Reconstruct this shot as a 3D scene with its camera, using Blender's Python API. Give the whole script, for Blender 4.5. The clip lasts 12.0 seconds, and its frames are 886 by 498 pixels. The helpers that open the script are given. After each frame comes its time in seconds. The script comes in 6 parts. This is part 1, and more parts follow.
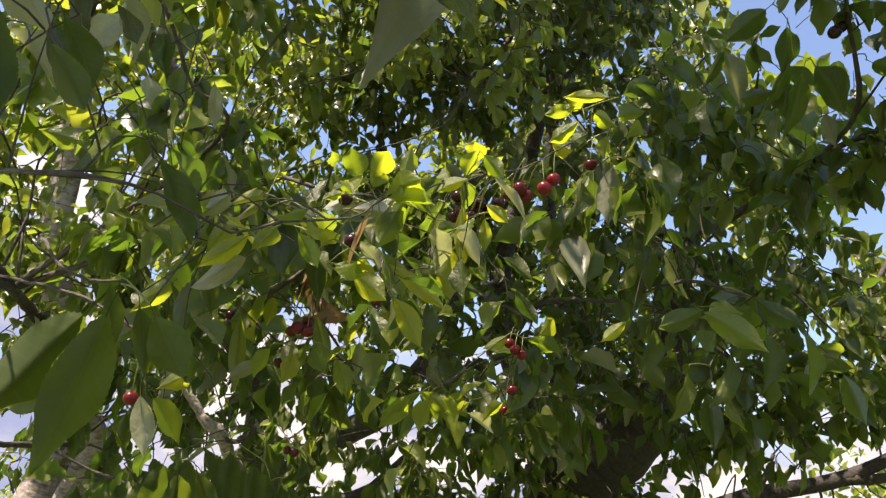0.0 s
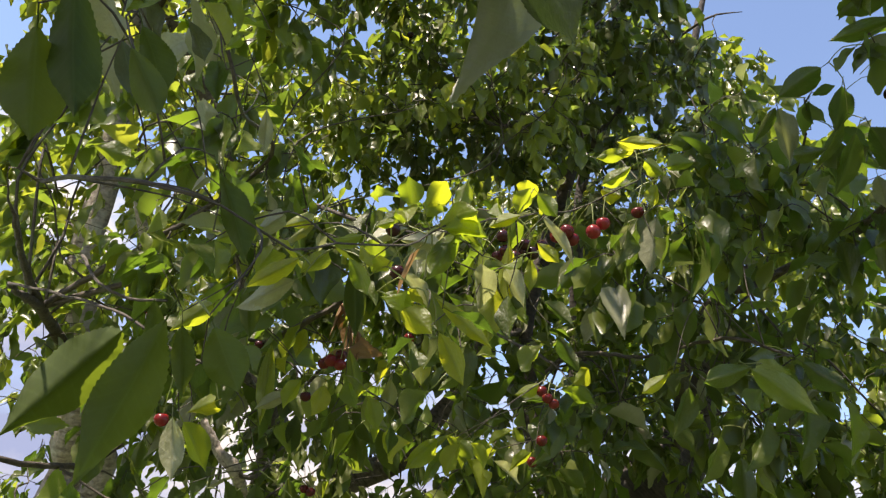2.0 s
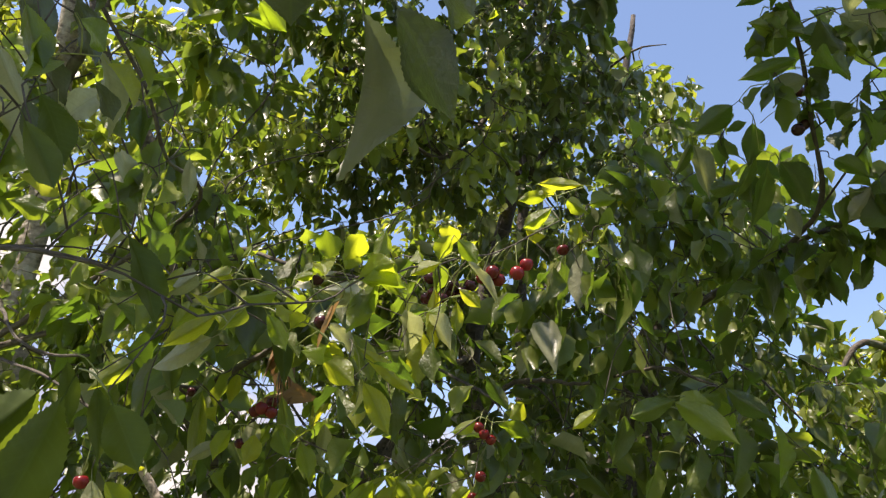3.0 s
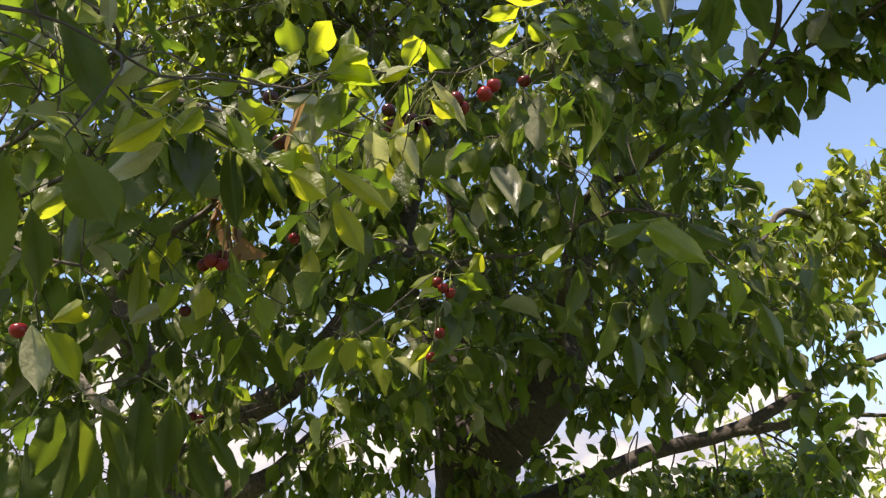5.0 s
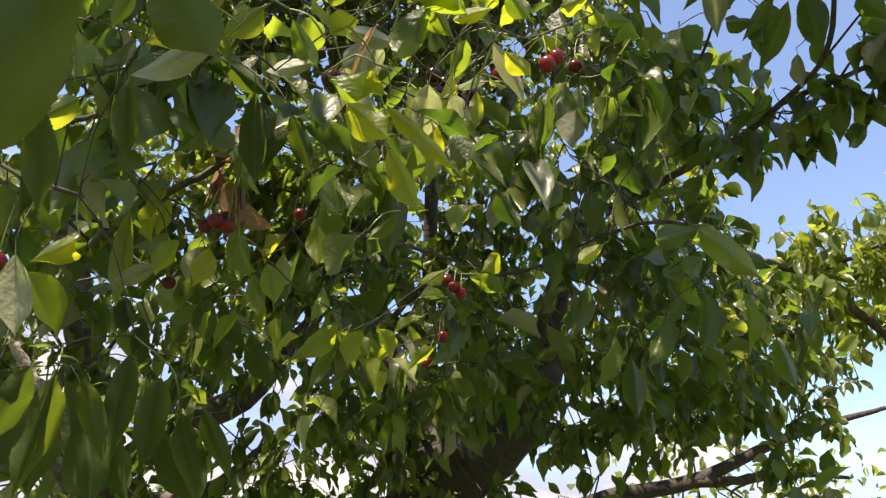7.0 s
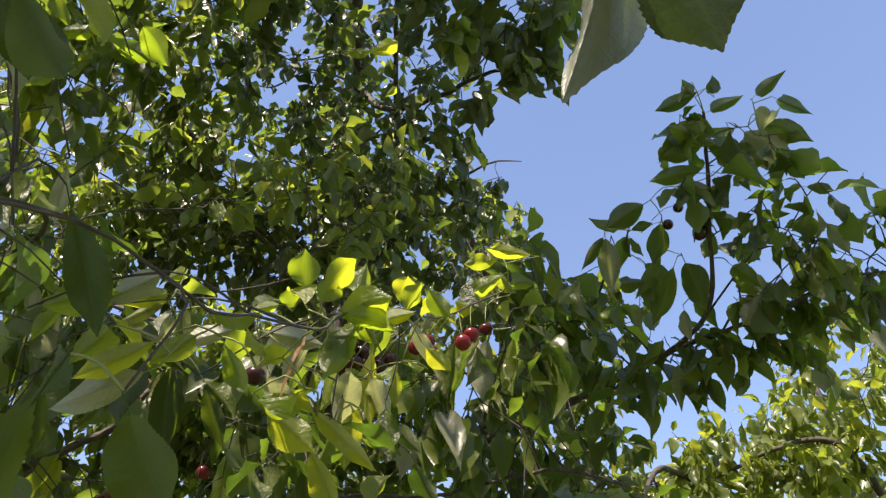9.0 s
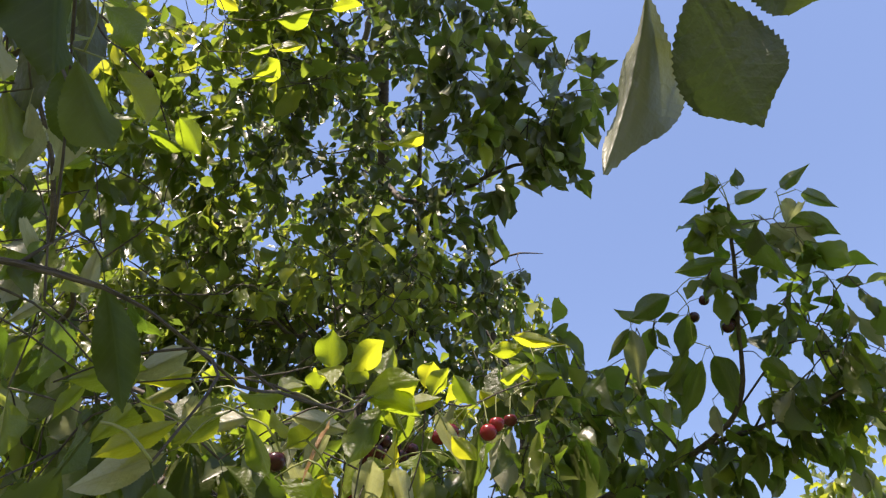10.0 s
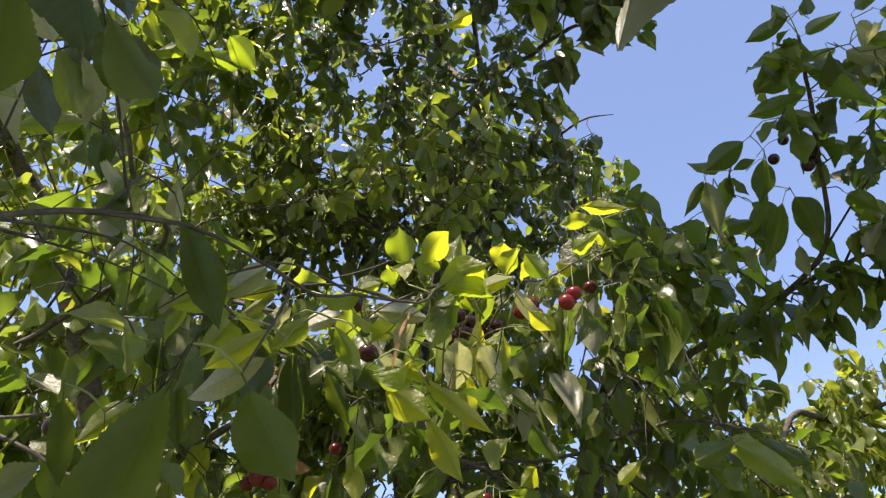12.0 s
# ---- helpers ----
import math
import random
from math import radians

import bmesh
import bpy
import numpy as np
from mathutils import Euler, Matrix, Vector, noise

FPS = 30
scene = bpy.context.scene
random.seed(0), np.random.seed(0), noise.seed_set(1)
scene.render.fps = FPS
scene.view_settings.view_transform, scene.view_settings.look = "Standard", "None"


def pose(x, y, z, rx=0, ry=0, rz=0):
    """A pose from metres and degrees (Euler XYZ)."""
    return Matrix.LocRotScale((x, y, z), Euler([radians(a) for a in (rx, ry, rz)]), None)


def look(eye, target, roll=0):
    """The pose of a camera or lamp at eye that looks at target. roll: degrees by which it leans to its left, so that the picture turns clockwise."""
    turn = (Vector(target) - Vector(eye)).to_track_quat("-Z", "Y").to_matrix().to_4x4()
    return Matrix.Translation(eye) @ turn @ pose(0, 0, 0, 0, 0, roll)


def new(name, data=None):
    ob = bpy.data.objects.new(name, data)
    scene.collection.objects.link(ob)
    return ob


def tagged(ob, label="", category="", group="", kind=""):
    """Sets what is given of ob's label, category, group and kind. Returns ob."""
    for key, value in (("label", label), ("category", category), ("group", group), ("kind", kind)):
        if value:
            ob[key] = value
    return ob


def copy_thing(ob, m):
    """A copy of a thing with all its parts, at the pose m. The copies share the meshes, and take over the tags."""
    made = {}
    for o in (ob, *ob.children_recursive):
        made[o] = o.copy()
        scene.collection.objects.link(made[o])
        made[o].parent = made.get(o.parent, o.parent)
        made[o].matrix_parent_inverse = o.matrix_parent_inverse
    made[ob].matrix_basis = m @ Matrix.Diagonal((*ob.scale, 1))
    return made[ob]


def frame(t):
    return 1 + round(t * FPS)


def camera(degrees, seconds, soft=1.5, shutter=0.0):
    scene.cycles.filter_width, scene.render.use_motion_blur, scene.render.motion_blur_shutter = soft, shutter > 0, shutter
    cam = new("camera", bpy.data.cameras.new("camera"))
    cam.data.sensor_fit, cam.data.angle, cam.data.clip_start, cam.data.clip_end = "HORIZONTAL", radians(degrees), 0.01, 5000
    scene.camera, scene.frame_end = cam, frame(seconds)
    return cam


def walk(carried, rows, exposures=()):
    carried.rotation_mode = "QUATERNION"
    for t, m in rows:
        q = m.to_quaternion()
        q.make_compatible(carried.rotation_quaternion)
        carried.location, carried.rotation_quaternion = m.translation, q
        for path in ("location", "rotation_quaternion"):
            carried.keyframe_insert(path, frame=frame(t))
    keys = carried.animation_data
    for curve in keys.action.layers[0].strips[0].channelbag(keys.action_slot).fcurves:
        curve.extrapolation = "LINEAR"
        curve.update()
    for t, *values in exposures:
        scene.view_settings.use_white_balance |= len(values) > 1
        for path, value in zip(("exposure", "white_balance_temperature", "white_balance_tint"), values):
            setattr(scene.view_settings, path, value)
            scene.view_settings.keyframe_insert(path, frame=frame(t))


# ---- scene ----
cam = camera(61.3, 12.0, soft=1.3)
PATH = [
    (0, (0.033, 0.131, 1.664), (-0.021, 1.938, 2.518), 3.2),
    (0.5, (0.028, 0.137, 1.662), (-0.043, 1.9, 2.603), 4.6),
    (1, (0.024, 0.124, 1.665), (-0.06, 1.861, 2.653), 5.2),
    (1.5, (0.006, 0.141, 1.658), (-0.09, 1.883, 2.635), 6.7),
    (2, (-0.001, 0.151, 1.653), (-0.107, 1.897, 2.623), 7.4),
    (2.5, (0.022, 0.133, 1.669), (-0.049, 1.868, 2.662), 6.7),
    (2.7, (0.033, 0.13, 1.677), (0.001, 1.85, 2.698), 5.6),
    (4.3, (-0.026, 0.159, 1.67), (0.143, 1.863, 2.703), -4.5),
    (4.5, (-0.032, 0.168, 1.659), (0.18, 1.899, 2.637), -4.9),
    (5, (-0.022, 0.238, 1.608), (0.228, 2.034, 2.452), -2.3),
    (5.5, (-0.023, 0.28, 1.587), (0.151, 2.099, 2.401), -0.1),
    (6, (-0.061, 0.32, 1.593), (0.161, 2.127, 2.421), 2.3),
    (6.5, (-0.094, 0.352, 1.592), (0.221, 2.12, 2.472), 1.7),
    (6.7, (-0.102, 0.362, 1.591), (0.242, 2.113, 2.495), 1.4),
    (8.3, (-0.092, 0.31, 1.634), (0.456, 1.85, 2.788), -1.8),
    (8.5, (-0.111, 0.297, 1.649), (0.46, 1.775, 2.869), -3.2),
    (9, (-0.143, 0.298, 1.673), (0.43, 1.698, 2.98), -3.6),
    (9.5, (-0.145, 0.301, 1.668), (0.371, 1.571, 3.124), -1.5),
    (10, (-0.148, 0.31, 1.669), (0.326, 1.558, 3.159), -1.8),
    (10.5, (-0.174, 0.273, 1.689), (0.26, 1.498, 3.209), -1.8),
    (11, (-0.167, 0.274, 1.706), (0.231, 1.451, 3.274), -4.8),
    (11.5, (-0.159, 0.276, 1.676), (0.146, 1.546, 3.192), -4.4),
    (12, (-0.134, 0.287, 1.662), (0.174, 1.808, 2.923), -3.3),
]
EXPOSURES = [(0.0, 1.4, 7300, 20), (1.0, 1.36, 7200, 18), (1.5, 1.46, 7200, 18), (2.0, 1.36, 7200, 18), (5.0, 1.36, 7300, 18), (6.0, 1.38, 7300, 18), (6.5, 1.45, 7300, 18), (8.5, 1.34, 7100, 21), (9.0, 1.31, 7050, 20), (10.5, 1.4, 7100, 25), (12.0, 1.4, 7100, 24)]
walk(cam, [(t, look(eye, target, roll)) for t, eye, target, roll in PATH], EXPOSURES)

# ---- daylight ----
SUN_ELEVATION, SUN_AZIMUTH = 61.0, -130.0  # degrees above the horizon; degrees to the right of straight ahead
world = bpy.data.worlds.new("sky")
scene.world = world
world.use_nodes = True
sky = world.node_tree.nodes.new("ShaderNodeTexSky")
sky.sky_type, sky.sun_disc = "NISHITA", False
sky.sun_elevation, sky.sun_rotation = radians(SUN_ELEVATION), radians(SUN_AZIMUTH)
sky.air_density, sky.dust_density, sky.ozone_density = 1.0, 0.3, 2.3
background = world.node_tree.nodes["Background"]
background.inputs["Strength"].default_value = 0.125
world.node_tree.links.new(sky.outputs["Color"], background.inputs["Color"])
sun_way = Vector((math.sin(radians(SUN_AZIMUTH)) * math.cos(radians(SUN_ELEVATION)),
                  math.cos(radians(SUN_AZIMUTH)) * math.cos(radians(SUN_ELEVATION)), math.sin(radians(SUN_ELEVATION))))
sun = new("sun", bpy.data.lights.new("sun", "SUN"))
sun.data.energy, sun.data.angle, sun.data.color = 4.3, radians(0.53), (1.0, 0.95, 0.86)
sun.matrix_world = look(sun_way * 30, (0, 0, 0))


# ---- materials ----
def material(name):
    m = bpy.data.materials.new(name)
    m.use_nodes = True
    t = m.node_tree
    return m, t.nodes, t.links, t.nodes["Principled BSDF"], t.nodes["Material Output"]


def ramp(nodes, links, source, stops):
    r = nodes.new("ShaderNodeValToRGB")
    while len(r.color_ramp.elements) < len(stops):
        r.color_ramp.elements.new(0.5)
    for e, (p, c) in zip(r.color_ramp.elements, stops):
        e.position, e.color = p, (*c, 1)
    links.new(source, r.inputs["Fac"])
    return r.outputs["Color"]


def calc(nodes, links, op, a, b=None):
    n = nodes.new("ShaderNodeMath")
    n.operation = op
    for i, v in enumerate((a, b)):
        if v is None:
            continue
        if isinstance(v, (int, float)):
            n.inputs[i].default_value = v
        else:
            links.new(v, n.inputs[i])
    return n.outputs[0]


def blend(nodes, links, kind, fac, a, b):
    n = nodes.new("ShaderNodeMix")
    n.data_type, n.blend_type = "RGBA", kind
    for i, v in ((0, fac), (6, a), (7, b)):
        if isinstance(v, (int, float)):
            n.inputs[i].default_value = v
        elif isinstance(v, tuple):
            n.inputs[i].default_value = (*v, 1)
        else:
            links.new(v, n.inputs[i])
    return n.outputs[2]


def leaf_material(name, single, greens, glows, share=0.45, matt=0.0):
    """A leaf: waxy, veined, and letting sunlight through. single: each leaf is an object of its own."""
    m, nodes, links, bsdf, out = material(name)
    if single:
        rnd = nodes.new("ShaderNodeObjectInfo").outputs["Random"]
    else:
        rnd = nodes.new("ShaderNodeNewGeometry").outputs["Random Per Island"]
    uv = nodes.new("ShaderNodeUVMap").outputs["UV"]
    xyz = nodes.new("ShaderNodeSeparateXYZ")
    links.new(uv, xyz.inputs[0])
    off = calc(nodes, links, "ABSOLUTE", calc(nodes, links, "SUBTRACT", xyz.outputs["X"], 0.5))
    rise = calc(nodes, links, "SUBTRACT", xyz.outputs["Y"], calc(nodes, links, "MULTIPLY", off, 0.45))
    wave = calc(nodes, links, "SINE", calc(nodes, links, "MULTIPLY", rise, 62.0))
    side = calc(nodes, links, "POWER", calc(nodes, links, "MAXIMUM", wave, 0.0), 7.0)
    mid = calc(nodes, links, "LESS_THAN", off, 0.018)
    vein = calc(nodes, links, "MAXIMUM", calc(nodes, links, "MULTIPLY", side, 0.55), mid)
    place = nodes.new("ShaderNodeTexCoord").outputs["Object"]
    blot = nodes.new("ShaderNodeTexNoise")
    blot.inputs["Scale"].default_value, blot.inputs["Detail"].default_value = (3.0 if single else 45.0), 4.0
    links.new(uv if single else place, blot.inputs["Vector"])
    green = ramp(nodes, links, rnd, greens)
    green = blend(nodes, links, "MULTIPLY", 0.55, green, ramp(nodes, links, blot.outputs["Fac"], [(0.3, (0.6, 0.62, 0.55)), (0.7, (1.25, 1.2, 1.1))]))
    green = blend(nodes, links, "MIX", calc(nodes, links, "MULTIPLY", vein, 0.22), green, (0.16, 0.22, 0.06))
    glow = ramp(nodes, links, rnd, glows)
    glow = blend(nodes, links, "MULTIPLY", calc(nodes, links, "MULTIPLY", vein, 0.18), glow, (0.5, 0.55, 0.3))
    links.new(green, bsdf.inputs["Base Color"])
    rough = nodes.new("ShaderNodeMapRange")
    rough.inputs[3].default_value, rough.inputs[4].default_value = 0.31 + 0.25 * matt - (0 if single else 0.08), 0.5 + 0.25 * matt - (0 if single else 0.08)
    links.new(blot.outputs["Fac"], rough.inputs[0])
    links.new(rough.outputs[0], bsdf.inputs["Roughness"])
    bsdf.inputs["Specular IOR Level"].default_value = 0.52 - 0.34 * matt
    bump = nodes.new("ShaderNodeBump")
    bump.inputs["Strength"].default_value, bump.inputs["Distance"].default_value = (0.36 - 0.28 * matt if single else 0.5), 0.003 if single else 0.0008
    crinkle = nodes.new("ShaderNodeTexNoise")
    crinkle.inputs["Scale"].default_value, crinkle.inputs["Detail"].default_value = (9.0 if single else 130.0), 3.0
    links.new(uv if single else place, crinkle.inputs["Vector"])
    links.new(calc(nodes, links, "SUBTRACT", calc(nodes, links, "MULTIPLY", crinkle.outputs["Fac"], 2.2), calc(nodes, links, "MULTIPLY", vein, 0.15)), bump.inputs["Height"])
    links.new(bump.outputs[0], bsdf.inputs["Normal"])
    thin = nodes.new("ShaderNodeBsdfTranslucent")
    links.new(glow, thin.inputs["Color"])
    mix = nodes.new("ShaderNodeMixShader")
    mix.inputs[0].default_value = share
    links.new(bsdf.outputs[0], mix.inputs[1])
    links.new(thin.outputs[0], mix.inputs[2])
    links.new(mix.outputs[0], out.inputs["Surface"])
    return m


GREENS = [(0.0, (0.078, 0.092, 0.029)), (0.45, (0.105, 0.126, 0.033)), (0.8, (0.134, 0.157, 0.038)), (0.93, (0.160, 0.182, 0.048)), (0.95, (0.30, 0.31, 0.21)), (1.0, (0.36, 0.36, 0.27))]
GLOWS = [(0.0, (0.09, 0.17, 0.014)), (0.5, (0.15, 0.26, 0.018)), (0.78, (0.24, 0.36, 0.025)), (0.93, (0.44, 0.54, 0.035)), (0.95, (0.24, 0.27, 0.08)), (1.0, (0.26, 0.28, 0.09))]
# light greens of young leaves; on back foliage they stand in for sunlight
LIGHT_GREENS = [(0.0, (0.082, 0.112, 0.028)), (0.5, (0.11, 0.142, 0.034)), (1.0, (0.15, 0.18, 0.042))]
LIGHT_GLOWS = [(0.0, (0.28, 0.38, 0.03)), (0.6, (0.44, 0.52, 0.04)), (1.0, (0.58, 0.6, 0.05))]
leaf_green = leaf_material("leaf_green", True, GREENS, GLOWS, 0.5)
leaf_mass = leaf_material("leaf_mass", False, GREENS, GLOWS, 0.5)
# brighter copy of the leaf: sunlight is put into its greens and glow
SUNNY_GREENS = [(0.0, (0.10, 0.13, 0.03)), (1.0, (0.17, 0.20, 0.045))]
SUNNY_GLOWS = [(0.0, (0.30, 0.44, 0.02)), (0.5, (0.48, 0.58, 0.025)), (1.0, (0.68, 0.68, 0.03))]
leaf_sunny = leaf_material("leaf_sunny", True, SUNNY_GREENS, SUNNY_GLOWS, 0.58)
TURNED_LIT_GREENS = [(0.0, (0.09, 0.12, 0.03)), (0.7, (0.15, 0.18, 0.045)), (0.72, (0.32, 0.33, 0.21)), (1.0, (0.42, 0.42, 0.30))]  # pale undersides of some leaves, with sunlight painted into tone and glow
TURNED_LIT_GLOWS = [(0.0, (0.28, 0.40, 0.02)), (0.45, (0.47, 0.55, 0.03)), (0.7, (0.66, 0.66, 0.03)), (0.72, (0.32, 0.34, 0.12)), (1.0, (0.36, 0.38, 0.14))]
leaf_turned_lit = leaf_material("leaf_turned_lit", True, TURNED_LIT_GREENS, TURNED_LIT_GLOWS, 0.5)
leaf_light = leaf_material("leaf_light", False, LIGHT_GREENS, LIGHT_GLOWS)
# dark copy of the leaf: shade on low, near leaves is painted into it
leaf_shaded = leaf_material("leaf_shaded", True, [(0.0, (0.036, 0.056, 0.014)), (1.0, (0.060, 0.082, 0.020))], [(0.0, (0.12, 0.18, 0.015)), (1.0, (0.24, 0.31, 0.02))], 0.38, 1.0)
leaf_pale = leaf_material("leaf_pale", True, [(0.0, (0.074, 0.090, 0.060)), (1.0, (0.098, 0.114, 0.074))], [(0.0, (0.045, 0.08, 0.014)), (1.0, (0.075, 0.115, 0.018))], 0.26, 0.1)
# lime copy for crown and back leaves, sunlight put into its glow
leaf_lime_lit = leaf_material("leaf_lime_lit", False, LIGHT_GREENS, [(0.0, (0.16, 0.26, 0.025)), (0.65, (0.31, 0.43, 0.04)), (1.0, (0.58, 0.62, 0.05))])
CROWN_GREENS = [(0.0, (0.096, 0.110, 0.052)), (0.5, (0.125, 0.142, 0.066)), (0.85, (0.165, 0.182, 0.09)), (0.9, (0.32, 0.33, 0.23)), (1.0, (0.38, 0.38, 0.29))]  # undersides seen from below, paled and greyed further to imitate sun haze
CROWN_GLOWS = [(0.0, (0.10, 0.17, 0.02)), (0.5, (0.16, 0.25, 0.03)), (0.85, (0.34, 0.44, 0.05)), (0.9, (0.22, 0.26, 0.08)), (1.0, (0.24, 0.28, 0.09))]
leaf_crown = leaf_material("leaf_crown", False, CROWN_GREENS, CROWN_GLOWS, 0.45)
# one overhead leaf, paled in its base colour to look struck by sun
leaf_sun_pale = leaf_material("leaf_sun_pale", True, [(0.0, (0.15, 0.16, 0.11)), (1.0, (0.18, 0.19, 0.135))], [(0.0, (0.12, 0.16, 0.04)), (1.0, (0.15, 0.18, 0.05))], 0.25, 0.3)
leaf_dry = leaf_material("leaf_dry", True, [(0.0, (0.21, 0.115, 0.055)), (1.0, (0.34, 0.21, 0.11))], [(0.0, (0.30, 0.13, 0.04)), (1.0, (0.46, 0.25, 0.09))], 0.3)


def bark_material(name, dark, light, lichen):
    """Cherry bark: banded across with lenticels, cracked, with patches of lichen."""
    m, nodes, links, bsdf, out = material(name)
    place = nodes.new("ShaderNodeTexCoord").outputs["Object"]
    uv = nodes.new("ShaderNodeUVMap").outputs["UV"]
    stretch = nodes.new("ShaderNodeMapping")
    stretch.inputs["Scale"].default_value = (3.0, 55.0, 1.0)
    links.new(uv, stretch.inputs["Vector"])
    band = nodes.new("ShaderNodeTexNoise")
    band.inputs["Scale"].default_value, band.inputs["Detail"].default_value = 1.0, 5.0
    links.new(stretch.outputs[0], band.inputs["Vector"])
    grain = nodes.new("ShaderNodeTexNoise")
    grain.inputs["Scale"].default_value, grain.inputs["Detail"].default_value = 90.0, 8.0
    links.new(place, grain.inputs["Vector"])
    patch = nodes.new("ShaderNodeTexNoise")
    patch.inputs["Scale"].default_value, patch.inputs["Detail"].default_value = 9.0, 6.0
    links.new(place, patch.inputs["Vector"])
    colour = ramp(nodes, links, band.outputs["Fac"], [(0.32, dark), (0.5, light), (0.72, tuple(0.7 * c for c in light))])
    colour = blend(nodes, links, "MULTIPLY", 0.7, colour, ramp(nodes, links, grain.outputs["Fac"], [(0.3, (0.45, 0.42, 0.4)), (0.7, (1.3, 1.3, 1.3))]))
    colour = blend(nodes, links, "MIX", ramp(nodes, links, patch.outputs["Fac"], [(0.58, (0, 0, 0)), (0.7, (0.7, 0.7, 0.7))]), colour, lichen)
    links.new(colour, bsdf.inputs["Base Color"])
    bsdf.inputs["Roughness"].default_value = 0.82
    bump = nodes.new("ShaderNodeBump")
    bump.inputs["Strength"].default_value, bump.inputs["Distance"].default_value = 0.8, 0.006
    links.new(calc(nodes, links, "ADD", band.outputs["Fac"], calc(nodes, links, "MULTIPLY", grain.outputs["Fac"], 0.7)), bump.inputs["Height"])
    links.new(bump.outputs[0], bsdf.inputs["Normal"])
    return m


bark_dark = bark_material("bark_dark", (0.022, 0.018, 0.015), (0.062, 0.049, 0.040), (0.085, 0.085, 0.066))
bark_pale = bark_material("bark_pale", (0.10, 0.08, 0.065), (0.36, 0.31, 0.26), (0.42, 0.42, 0.36))
bark_grey = bark_material("bark_grey", (0.032, 0.026, 0.021), (0.115, 0.094, 0.075), (0.18, 0.18, 0.135))
bark_twig = bark_material("bark_twig", (0.03, 0.025, 0.02), (0.085, 0.068, 0.05), (0.14, 0.15, 0.09))


def fruit_material():
    m, nodes, links, bsdf, out = material("cherry_skin")
    rnd = nodes.new("ShaderNodeObjectInfo").outputs["Color"]
    spot = nodes.new("ShaderNodeTexNoise")
    spot.inputs["Scale"].default_value, spot.inputs["Detail"].default_value = 90.0, 3.0
    links.new(nodes.new("ShaderNodeTexCoord").outputs["Object"], spot.inputs["Vector"])
    links.new(blend(nodes, links, "MULTIPLY", 0.5, rnd, ramp(nodes, links, spot.outputs["Fac"], [(0.35, (0.6, 0.5, 0.5)), (0.65, (1.1, 1.1, 1.1))])), bsdf.inputs["Base Color"])
    bsdf.inputs["Roughness"].default_value = 0.24
    bsdf.inputs["Specular IOR Level"].default_value = 0.35
    bsdf.inputs["Subsurface Weight"].default_value = 0.25
    bsdf.inputs["Subsurface Radius"].default_value = (0.006, 0.001, 0.001)
    return m


cherry_skin = fruit_material()
stalk_green, _n, _l, _b, _o = material("stalk_green")
_b.inputs["Base Color"].default_value, _b.inputs["Roughness"].default_value = (0.17, 0.19, 0.05, 1), 0.5


def ground_material():
    m, nodes, links, bsdf, out = material("grass_ground")
    place = nodes.new("ShaderNodeTexCoord").outputs["Object"]
    a, b = nodes.new("ShaderNodeTexNoise"), nodes.new("ShaderNodeTexNoise")
    for n, s in ((a, 0.7), (b, 60.0)):
        n.inputs["Scale"].default_value, n.inputs["Detail"].default_value = s, 8.0
        links.new(place, n.inputs["Vector"])
    c = ramp(nodes, links, a.outputs["Fac"], [(0.3, (0.06, 0.09, 0.02)), (0.55, (0.10, 0.13, 0.035)), (0.75, (0.20, 0.18, 0.08))])
    links.new(blend(nodes, links, "MULTIPLY", 0.6, c, ramp(nodes, links, b.outputs["Fac"], [(0.3, (0.5, 0.5, 0.5)), (0.7, (1.3, 1.3, 1.2))])), bsdf.inputs["Base Color"])
    bsdf.inputs["Roughness"].default_value = 0.9
    bump = nodes.new("ShaderNodeBump")
    bump.inputs["Distance"].default_value = 0.03
    links.new(b.outputs["Fac"], bump.inputs["Height"])
    links.new(bump.outputs[0], bsdf.inputs["Normal"])
    return m


